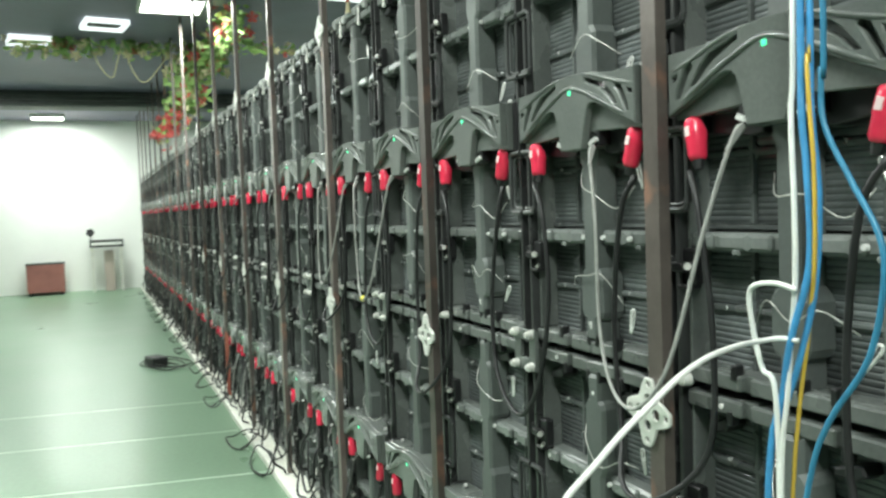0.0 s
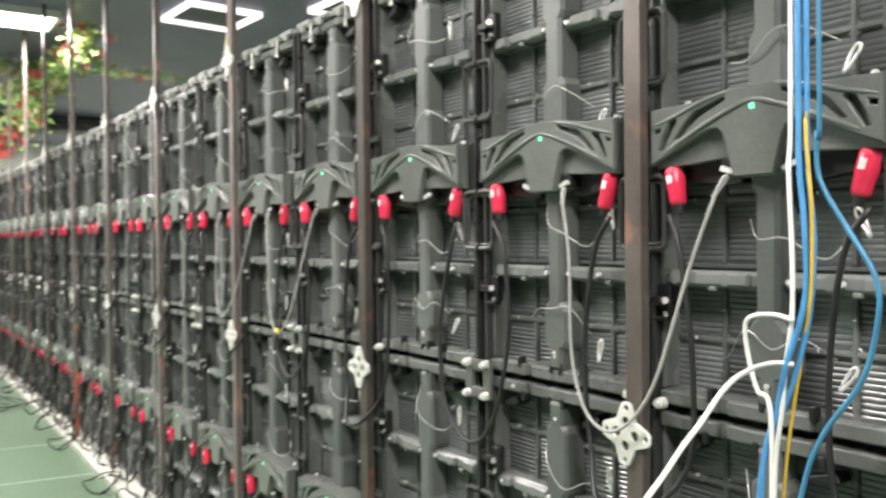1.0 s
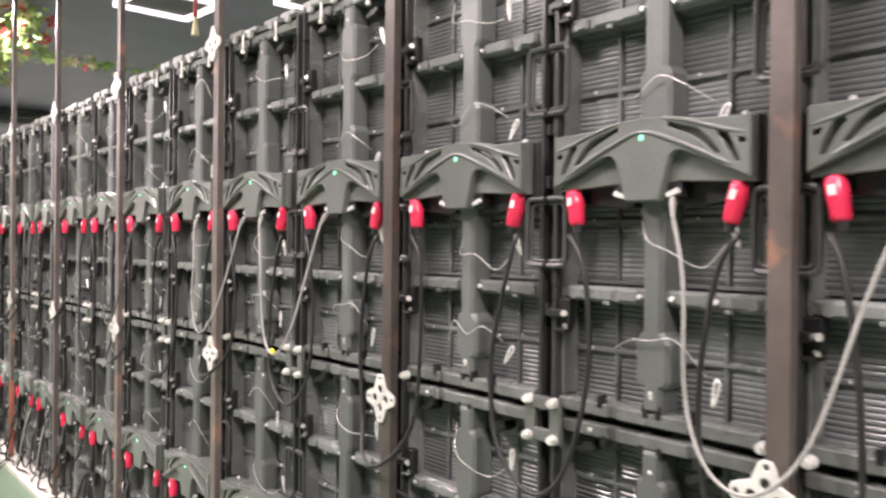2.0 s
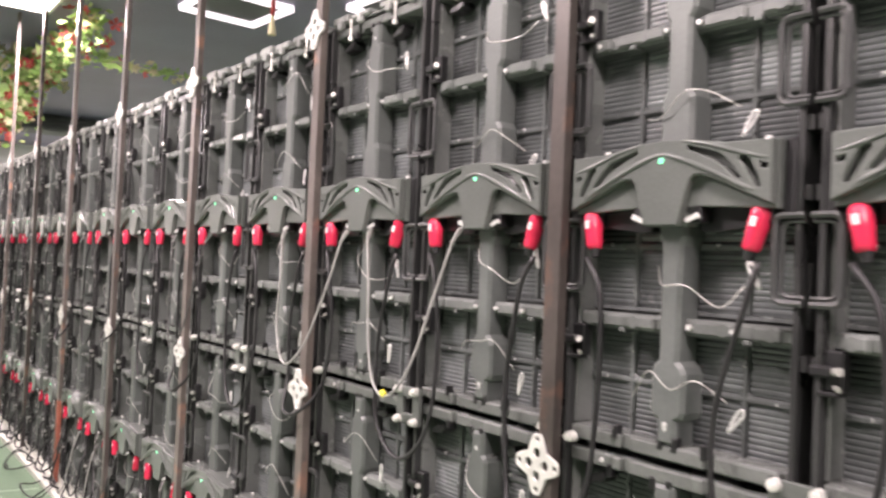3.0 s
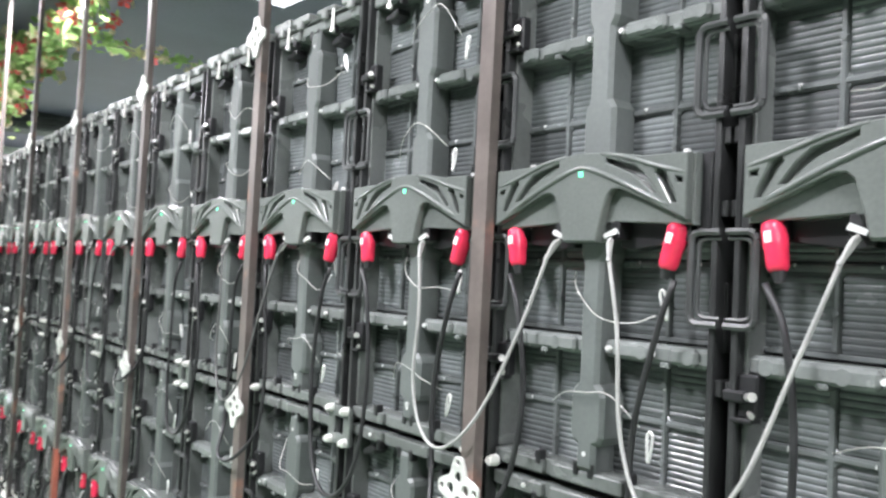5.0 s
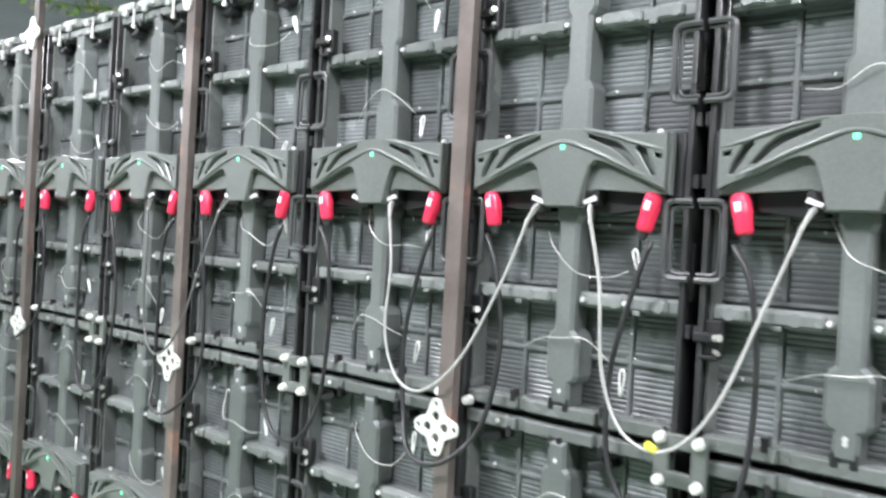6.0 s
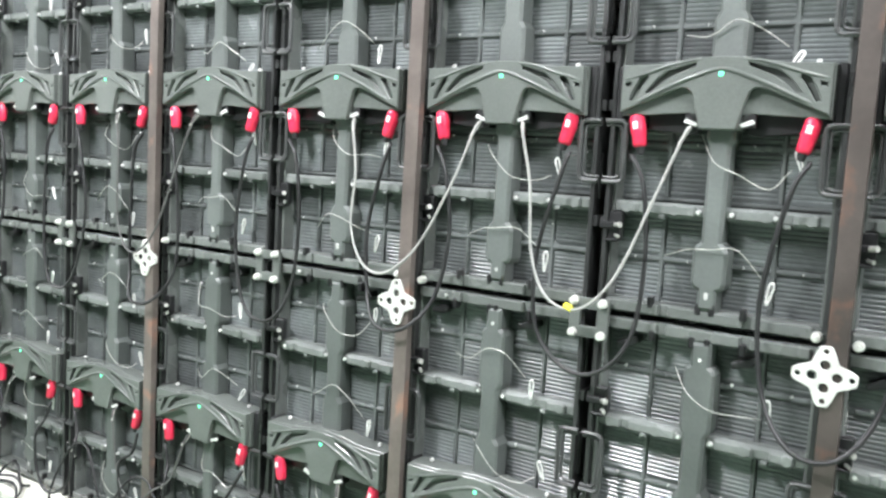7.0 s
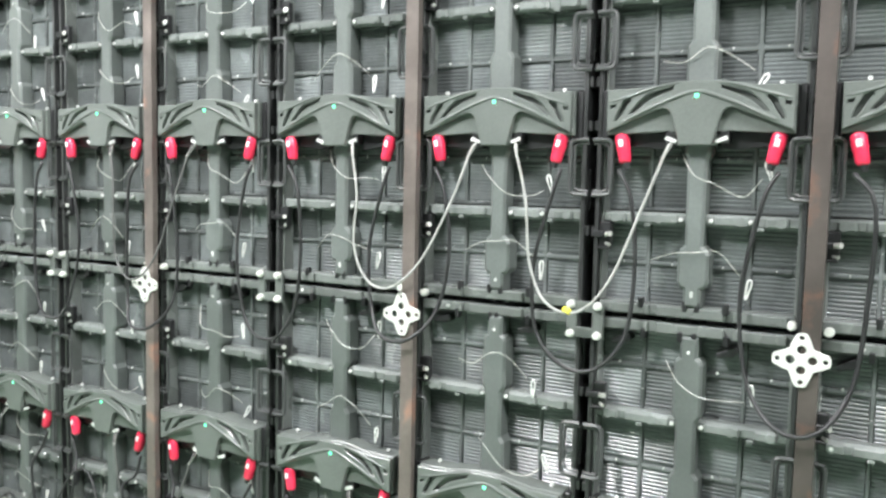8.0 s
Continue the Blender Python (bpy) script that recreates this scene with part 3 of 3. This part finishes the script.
for i in range(-2, 15):
    y = i - 0.012
    if y < 0.5 * K0 + 0.3:
        continue
    post = empty("steel_post", pose(-0.0765, y, 0), "brown rusty rectangular steel tube post in front of a seam", "post", "posts along the video wall")
    part("tube", POST, M_POST, post)
    if i == 4:
        bm = bmesh.new()
        box(bm, -g - 0.001, g + 0.001, -h - 0.001, h + 0.001, 0.002, 0.5, 0.001)
        part("primer_band", bm, M_PRIMER, post, "orange-red primer on the lower end")
    for z in (0.993, 2.035):
        pl = part("cross_plate", CROSS, M_ZINC, post, "pale zinc cross plate with round holes")
        pl.matrix_basis = Matrix.Translation((-0.0115, 0.016, z)) @ R @ Matrix.Rotation(rng.uniform(-0.06, 0.06), 4, "Z")
        for s in (-1, 1) if z < 2 else ():
            kn = part("knob", KNOB, M_ZINC, post, "round bright clamp knob")
            kn.matrix_basis = Matrix.Translation((0.0315, 0.005 - s * 0.037, z + 0.062 - s * 0.003)) @ R
for k in range(K0 + 1, K1 + 1):
    if k % 2:
        for z in (ZB + 1.0 - 0.016,):
            pl = empty("seam_plate", onwall(0.5 * k, z), "grey four-bolt clamp plate over a cabinet seam", "clamp plate", "clamp plates")
            part("plate", SEAM, M_COVER, pl)
            for s in (-1, 1):
                for q in (-1, 1):
                    setpose(part("knob", KNOB, M_ZINC, pl, "round bright clamp knob"), s * 0.034, q * 0.036, 0.05)

# ---- cables ----


def plug_meshes():
    bm = bmesh.new()
    prof = [(-0.036, 0.008), (-0.034, 0.012), (-0.028, 0.0145), (-0.004, 0.0155), (0.0, 0.0165), (0.026, 0.0168), (0.031, 0.0155), (0.034, 0.011)]
    rings = [[bm.verts.new((r * math.cos(a * math.pi / 7), y, r * math.sin(a * math.pi / 7) * (1.12 if math.sin(a * math.pi / 7) > 0.3 else 1.0))) for a in range(14)] for y, r in prof]
    for a, b in zip(rings, rings[1:]):
        for q in range(14):
            bm.faces.new((a[q], a[(q + 1) % 14], b[(q + 1) % 14], b[q]))
    bm.faces.new(rings[0])
    bm.faces.new(rings[-1])
    for f in bm.faces:
        f.smooth = len(f.verts) == 4
    cap = bmesh.new()
    rod(cap, (0, -0.05, 0), (0, -0.034, 0), 0.0065, 0.0105, 10)
    # small pale patch on the front of the plug
    st = bmesh.new()
    box(st, -0.0055, 0.0055, 0.002, 0.018, 0.0175, 0.0192, 0.0005)
    return mesh_of(bm, "plug"), mesh_of(cap, "strain_relief"), mesh_of(st, "sticker")


PLUG, CAP, PLUG_PATCH = plug_meshes()


def plug(parent, x, y, z, lean):
    p = part("plug", PLUG, M_RED, parent, "red power plug")
    p.matrix_basis = Matrix.Translation((x, y, z)) @ Matrix.Rotation(lean, 4, "Z") @ Matrix.Rotation(-0.12, 4, "X")
    part("strain_relief", CAP, M_RUBBER, p, "black strain relief")
    part("sticker", PLUG_PATCH, M_PLUG_PATCH, p, "pale patch")


def power_cable(k, r):
    """Jumper between two neighbouring hubs, hanging in a loop under the seam."""
    base = ZB + r + HV
    c = empty("power_cable", onwall(0.5 * k, base), "black power cable with red plugs hanging in a loop", "power cable", "power cables")
    d = rng.uniform(-0.06, 0.06)
    low = (-0.655 + d) if r else (-0.44 + d * 0.5)
    out = 0.0 if r else 0.03
    j = lambda a: a + rng.uniform(-0.012, 0.012)
    pz = -0.11
    pts = [(-0.072, pz - 0.05, 0.058), (j(-0.1), -0.23, 0.066), (j(-0.128), low * 0.62, 0.062 + out), (j(-0.11), low * 0.88, 0.068 + out), (j(-0.045), low, 0.075 + out),
           (j(0.04), low + 0.004, 0.078 + out), (j(0.105), low * 0.86, 0.07 + out), (j(0.125), low * 0.6, 0.062 + out), (j(0.105), -0.23, 0.066), (0.072, pz - 0.05, 0.058)]
    if k % 2 == 0:
        pts = [(x, y, z + (0.035 if abs(x) < 0.09 and y < -0.3 else 0)) for x, y, z in pts]
    part("cable", tube("cable", pts, 0.0052, 4, 2), M_RUBBER, c)
    plug(c, -0.081, pz, 0.05, -0.22)
    plug(c, 0.081, pz, 0.05, 0.22)


for k in range(K0 + 1, K1 + 1):
    for r in (0, 1):
        power_cable(k, r)


def data_cable(k, r, low, shift, material, label, tape=False):
    """Network jumper between the inner sockets of two hubs."""
    base = ZB + r + HV
    c = empty("data_cable", onwall(0.5 * k, base), label, "data cable", "data cables")
    pts = [(-0.194, -0.098, 0.06), (-0.185, -0.12, 0.075), (-0.15 + shift * 0.3, -0.24, 0.088), (-0.135 + shift, low * 0.78, 0.09), (-0.085 + shift, low * 0.97, 0.1), (0.0 + shift, low, 0.112),
           (0.075 + shift * 0.5, low * 0.84, 0.105), (0.14, -0.25, 0.09), (0.186, -0.12, 0.075), (0.194, -0.098, 0.06)]
    part("cable", tube("cable", pts, 0.0034, 6, 2), material, c)
    for s in (-1, 1):
        bm = bmesh.new()
        rod(bm, (s * 0.194, -0.1, 0.06), (s * 0.18, -0.135, 0.08), 0.0046, 0.0036, 8)
        part("connector", bm, M_GREYCABLE, c)
    if tape:
        bm = bmesh.new()
        rod(bm, (-0.034, low * 0.99 - 0.001, 0.107), (-0.016, low - 0.002, 0.111), 0.0075, 0.007, 10)
        part("tape", bm, M_TAPE, c, "yellow tape wrap")


GREY = "light grey network cable hanging in a loop"
data_cable(1, 1, -0.50, 0.0, M_GREYCABLE, GREY + " with yellow tape", True)
data_cable(2, 1, -0.485, -0.03, M_GREYCABLE, GREY)
data_cable(-2, 1, -0.55, -0.01, M_GREYCABLE, GREY)
M_DARKCABLE = mat("dark_grey_cable", (0.08, 0.08, 0.078), 0.45, 0, 0.12, 20, 90, 0.05)
for k in range(4, K1, 3):
    data_cable(k, 1, -0.5 + rng.uniform(-0.08, 0.06), rng.uniform(-0.02, 0.02), M_DARKCABLE, "dark grey network cable hanging in a loop")
for k in range(0, K1, 2):
    data_cable(k, 0, -0.38 + rng.uniform(-0.05, 0.05), rng.uniform(-0.02, 0.02), M_DARKCABLE, "dark grey network cable hanging in a loop")

for y, dy in ((3.56, 0.1), (3.2, 0.06), (6.07, 0.12), (8.6, -0.1)):
    c = empty("hanging_cable", pose(-0.09, y, 0), "grey cable hanging from a lower hub to the wall base", "cable", "cables at the wall base")
    part("cable", tube("cable", [(0.03, 0, 0.4), (0.005, 0.005, 0.33), (-0.01, dy * 0.3, 0.22), (-0.02, dy * 0.8, 0.1), (-0.03, dy * 1.4, 0.045), (-0.02, dy * 2.4, 0.045)], 0.0045, 5, 1), M_GREYCABLE, c)

# bundle of network cables dropping from the ceiling
bundle = empty("cable_bundle", pose(-0.13, -1.347, 0), "bundle of blue, white and yellow network cables hanging down", "cable bundle")
for m, r, label, pts in [
        (M_WHITECABLE, 0.0036, "white cable", [(0.006, -0.002, 2.300), (0.006, -0.001, 1.569), (0.003, 0.001, 1.449), (-0.001, -0.006, 1.339), (-0.001, -0.006, 1.241), (0.006, 0.009, 1.164), (0.006, 0.016, 1.091), (0.006, 0.029, 0.967), (0.006, 0.033, 0.528)]),
        (M_BLUECABLE, 0.0046, "blue cable", [(0.006, -0.011, 2.300), (0.006, -0.013, 1.569), (0.003, -0.016, 1.449), (0.003, -0.023, 1.372), (0.006, -0.022, 1.262), (0.001, 0.005, 1.164), (0.006, 0.024, 1.091), (0.006, 0.051, 0.967), (0.006, 0.060, 0.528)]),
        (M_BLUECABLE, 0.0043, "blue cable", [(0.012, -0.022, 2.300), (0.012, -0.022, 1.569), (0.010, -0.024, 1.449), (0.012, -0.032, 1.350), (0.014, -0.024, 1.241), (0.012, 0.000, 1.142), (0.012, 0.033, 1.054), (0.012, 0.059, 0.945), (0.012, 0.066, 0.528)]),
        (M_YELLOWCABLE, 0.0027, "yellow cable", [(0.014, -0.022, 2.300), (0.012, -0.022, 1.580), (0.001, -0.027, 1.514), (-0.001, -0.032, 1.449), (-0.001, -0.037, 1.383), (0.003, -0.033, 1.273), (0.014, -0.013, 1.186), (0.019, 0.022, 0.967), (0.019, 0.044, 0.528)]),
        (M_TEALCABLE, 0.0038, "loose teal-blue loop", [(0.014, -0.037, 2.300), (0.014, -0.040, 1.558), (0.014, -0.036, 1.498), (0.012, -0.041, 1.431), (0.006, -0.084, 1.361), (0.002, -0.124, 1.297), (0.002, -0.128, 1.241), (0.006, -0.104, 1.155), (0.006, -0.048, 1.071), (0.006, -0.016, 0.984), (0.012, 0.033, 0.747), (0.016, 0.055, 0.528)])]:
    top, low = pts[0], pts[-1]
    pts = [(top[0], top[1], CEIL - 0.01), (top[0] + 0.003, top[1], 2.75)] + pts + [(low[0], low[1], 0.3), (low[0], low[1], 0.012)]
    part("cable", tube("cable", pts, r, 5, 2), m, bundle, label)
white = empty("white_cable", pose(-0.13, 0, 0), "loose white network cable tied to the bundle", "cable", "loose white cables")
part("cable", tube("cable", [(-0.005, -1.358, 1.230), (-0.007, -1.325, 1.236), (-0.007, -1.289, 1.230), (-0.004, -1.277, 1.210), (0.000, -1.281, 1.164), (0.000, -1.295, 1.120), (0.000, -1.317, 1.087), (0.011, -1.308, 0.857), (0.011, -1.287, 0.400), (0.011, -1.276, 0.012)], 0.0037, 6, 2), M_WHITECABLE, white)
white = empty("white_cable", pose(-0.13, 0, 0), "long white network cable slanting down to the floor", "cable", "loose white cables")
part("cable", tube("cable", [(0.004, -1.352, 1.165), (-0.006, -1.330, 1.166), (-0.035, -1.324, 1.164), (-0.09, -1.347, 1.167), (-0.145, -1.360, 1.161), (-0.2, -1.376, 1.147), (-0.25, -1.389, 1.124), (-0.29, -1.391, 1.098), (-0.325, -1.392, 1.07), (-0.365, -1.385, 1.03), (-0.41, -1.36, 0.95), (-0.46, -1.3, 0.78), (-0.5, -1.2, 0.5), (-0.5, -1.1, 0.2), (-0.47, -1.0, 0.03), (-0.4, -0.85, 0.008), (-0.3, -0.6, 0.008)], 0.0036, 6, 2), M_WHITECABLE, white)

# ---- wall base, floor clutter ----
for k in range(K0, K1 + 1, 4):
    bm = bmesh.new()
    y0, y1 = 0.5 * k, min(0.5 * k + 1.985, 0.5 * K1 + 0.5)
    box(bm, -0.142 + rng.uniform(-0.006, 0.006), 0.06, y0, y1, 0.0, 0.036, 0.004)
    me = mesh_of(bm, "base_board")
    me.materials.append(M_BASE)
    tagged(new("base_board", me), "pale dusty board under the cabinets", "board", "boards under the wall")

for n in range(16):
    y = 0.4 + n * 0.85 + rng.uniform(-0.2, 0.2)
    pts, a0 = [], rng.uniform(0, 6)
    cx, wide, long = rng.uniform(-0.2, -0.14), rng.uniform(0.05, 0.11), rng.uniform(0.1, 0.3)
    for i in range(11):
        a = a0 + i * 0.95
        px, py = cx + wide * math.cos(a) * rng.uniform(0.7, 1.1), y + long * math.sin(a) * rng.uniform(0.6, 1.1)
        over = 0.044 if px > -0.16 else 0.006
        pts.append((px, py, over + 0.012 * (i % 3)))
    me = tube("floor_cable", pts, 0.0045, 5, 1)
    me.materials.append(M_RUBBER)
    tagged(new("floor_cable", me), "tangled black cable lying beside the wall base", "cable", "cables on the floor")

# loose loops standing up against the lowest cabinets
for n in range(44):
    y = -1.6 + n * 0.36 + rng.uniform(-0.15, 0.15)
    top, wide = rng.uniform(0.1, 0.32), rng.uniform(0.06, 0.2)
    pts = [(-0.07, y - wide, 0.044), (-0.10, y - wide * 0.9, top * 0.5), (-0.085, y - wide * 0.3, top), (-0.095, y + wide * 0.3, top * 0.9),
           (-0.12, y + wide * 0.8, top * 0.35), (-0.125, y + wide * 0.6, 0.05), (-0.10, y + wide * 0.1, 0.044), (-0.11, y - wide * 0.5, 0.055)]
    me = tube("loose_cable", pts, 0.0048, 4, 1)
    me.materials.append(M_RUBBER)
    tagged(new("loose_cable", me), "loose loop of black cable leaning on the lowest cabinets", "cable", "loose loops at the wall base")

pile = empty("power_adapter", pose(-0.46, 5.75, 0, 0, 0, 20), "black power box with coiled cables on the floor", "power box")
bm = bmesh.new()
box(bm, -0.07, 0.07, -0.1, 0.1, 0.0, 0.09, 0.012)
part("case", bm, M_BLACK, pile)
for q in range(3):
    pts = [(0.2 * math.cos(a * 0.7 + q) * (0.6 + 0.1 * q) + 0.05 * q, 0.3 * math.sin(a * 0.7 + q) - 0.05, 0.01 + 0.006 * (a % 3) + 0.008 * q) for a in range(12)]
    part("cable", tube("cable", pts, 0.006, 5, 1), M_RUBBER, pile, "coiled black cable")

# ---- far end of the room ----
crate = empty("red_crate", pose(-1.75, END_Y - 0.3, 0), "reddish brown box standing against the end wall", "box")
bm = bmesh.new()
box(bm, -0.31, 0.31, -0.2, 0.2, 0.05, 0.56, 0.01)
part("body", bm, M_BOX, crate)
bm = bmesh.new()
box(bm, -0.32, 0.32, -0.21, 0.21, 0.56, 0.585, 0.006)
part("lid", bm, M_DESK, crate, "dark lid")
for sx in (-1, 1):
    for sy in (-1, 1):
        bm = bmesh.new()
        box(bm, sx * 0.26 - 0.03, sx * 0.26 + 0.03, sy * 0.15 - 0.03, sy * 0.15 + 0.03, 0.0, 0.05, 0.006)
        part("foot", bm, M_BLACK, crate)

desk = empty("lectern", pose(-0.7, END_Y - 0.35, 0), "pale stand with a dark top tray at the end wall", "stand")
bm = bmesh.new()
box(bm, -0.29, 0.29, -0.2, 0.2, 0.82, 0.96, 0.008)
part("tray", bm, M_DESK, desk, "dark top tray")
bm = bmesh.new()
box(bm, -0.26, 0.26, -0.203, -0.2005, 0.865, 0.915)
part("label_strip", bm, M_WALL, desk, "pale strip")
for sx in (-1, 1):
    bm = bmesh.new()
    box(bm, sx * 0.25 - 0.02, sx * 0.25 + 0.02, -0.15, 0.15, 0.0, 0.82, 0.004)
    part("leg", bm, M_BASE, desk)
bm = bmesh.new()
box(bm, -0.05, 0.12, 0.0, 0.1, 0.0, 0.75, 0.006)
part("column", bm, M_COLUMN, desk, "pale brown centre column")
bm = bmesh.new()
rod(bm, (-0.27, -0.05, 0.96), (-0.27, -0.05, 1.04), 0.012)
rod(bm, (-0.27, -0.09, 1.1), (-0.27, 0.0, 1.1), 0.07, 0.06, 14)
part("dark_lamp_head", bm, M_BLACK, desk, "round black head on a short stem")

# ---- garlands ----


def garland(name, pts, count, spread, label, flowers=0, blossoms=0, droop=0.0, leaf=0.05, seed=1):
    g = random.Random(seed)
    thing = empty(name, pose(0, 0, 0), label, "garland", "garlands", "stuff")
    part("vine", tube("vine", pts, 0.006, 4, 1), M_LEAF, thing)
    P = [Vector(p) for p in pts]
    bms = [bmesh.new(), bmesh.new(), bmesh.new()]
    for which, n in ((0, count), (1, flowers), (2, blossoms)):
        for i in range(n):
            t = g.random() * (len(P) - 1.001)
            a = P[int(t)].lerp(P[int(t) + 1], t % 1)
            c = a + Vector((g.gauss(0, spread), g.gauss(0, spread), g.gauss(0, spread) - droop * g.random() ** 2))
            c.z = min(c.z, CEIL - 0.02)
            rot = Euler((g.uniform(0, 6.3), g.uniform(0, 6.3), g.uniform(0, 6.3))).to_matrix()
            bm = bms[which]
            s = leaf * g.uniform(0.6, 1.3)
            if which == 0:
                v = [bm.verts.new(c + rot @ Vector(q) * s) for q in ((0, -1, 0), (0.45, -0.2, 0.12), (0, 1, -0.1), (-0.45, -0.2, 0.12), (0, -0.1, 0))]
                for f in ((0, 1, 4), (1, 2, 4), (2, 3, 4), (3, 0, 4)):
                    bm.faces.new([v[j] for j in f])
            else:
                ctr = bm.verts.new(c)
                for p in range(5):
                    an = p * 1.257
                    v = [bm.verts.new(c + rot @ Vector((math.cos(an + o) * r, math.sin(an + o) * r, h)) * s) for o, r, h in ((-0.5, 0.7, 0.25), (0, 1.0, 0.35), (0.5, 0.7, 0.25))]
                    bm.faces.new([ctr, *v])
    part("leaves", bms[0], M_LEAF, thing)
    if flowers:
        part("flowers", bms[1], M_FLOWER, thing, "red artificial flowers")
    else:
        bms[1].free()
    if blossoms:
        part("blossoms", bms[2], M_BLOSSOM, thing, "pale yellow blossoms")
    else:
        bms[2].free()


garland("flower_garland", [(0.45, 7.2, 3.18), (0.28, 7.2, 3.05), (0.13, 7.2, 2.9), (0.08, 7.2, 2.72), (0.04, 7.2, 2.6)], 900, 0.085, "hanging artificial garland of bright green leaves and red flowers", 60, 130, 0.1, 0.055, 1)
garland("flower_garland", [(0.04, 7.2, 2.62), (-0.03, 7.2, 2.45), (-0.15, 7.2, 2.3), (-0.22, 7.2, 2.2)], 60, 0.05, "hanging tail of red artificial flowers", 70, 8, 0.1, 0.045, 2)
garland("flower_garland", [(-1.6, 7.15, 3.12), (-1.2, 7.2, 3.15), (-0.9, 7.2, 3.14), (-0.5, 7.2, 3.15), (-0.2, 7.2, 3.12), (0.3, 7.2, 3.1)], 260, 0.05, "green leaf garland with pale blossoms under the ceiling", 12, 60, 0.05, 0.05, 3)
garland("flower_garland", [(0.4, 6.1, 3.06), (0.6, 6.0, 2.98), (0.8, 6.0, 2.94), (1.25, 6.0, 2.93), (1.8, 5.9, 2.98), (2.4, 5.8, 3.08)], 150, 0.03, "thin pale green leaf garland under the ceiling", 7, 30, 0.06, 0.04, 4)
garland("flower_garland", [(0.2, 7.1, 3.0), (0.32, 6.6, 3.08), (0.33, 6.0, 3.1), (0.33, 5.3, 3.12)], 330, 0.07, "green leaf garland with red flowers running along the ceiling", 44, 24, 0.12, 0.05, 5)

for a, b in (((0.0, 3.19), (-0.34, 2.76)), ((-0.54, 3.18), (-0.66, 2.8))):
    cord = empty("twine", pose(0, 7.15, 0), "pale twine hanging slack beside the garland", "twine", "twines by the garland")
    part("cord", tube("cord", [(a[0], 0, a[1]), ((a[0] + b[0]) / 2, 0.01, (a[1] + b[1]) / 2 - 0.03), (b[0], 0, b[1]), (b[0] - 0.12, 0.02, b[1] + 0.14), (b[0] - 0.2, 0.03, CEIL - 0.004)], 0.006, 4, 1), M_BLOSSOM, cord)

tassel = empty("red_tassel", pose(0.56, 2.74, 0), "thin red cord with a hanging tassel", "tassel")
part("cord", tube("cord", [(0, 0, CEIL - 0.002), (0.004, 0, 2.9), (0, 0, 2.6)], 0.012, 4, 2), M_FLOWER, tassel)
bm = bmesh.new()
rod(bm, (0, 0, 2.5), (0, 0, 2.6), 0.022, 0.008, 10)
part("fringe", bm, M_BLOSSOM, tassel, "pale fringe")
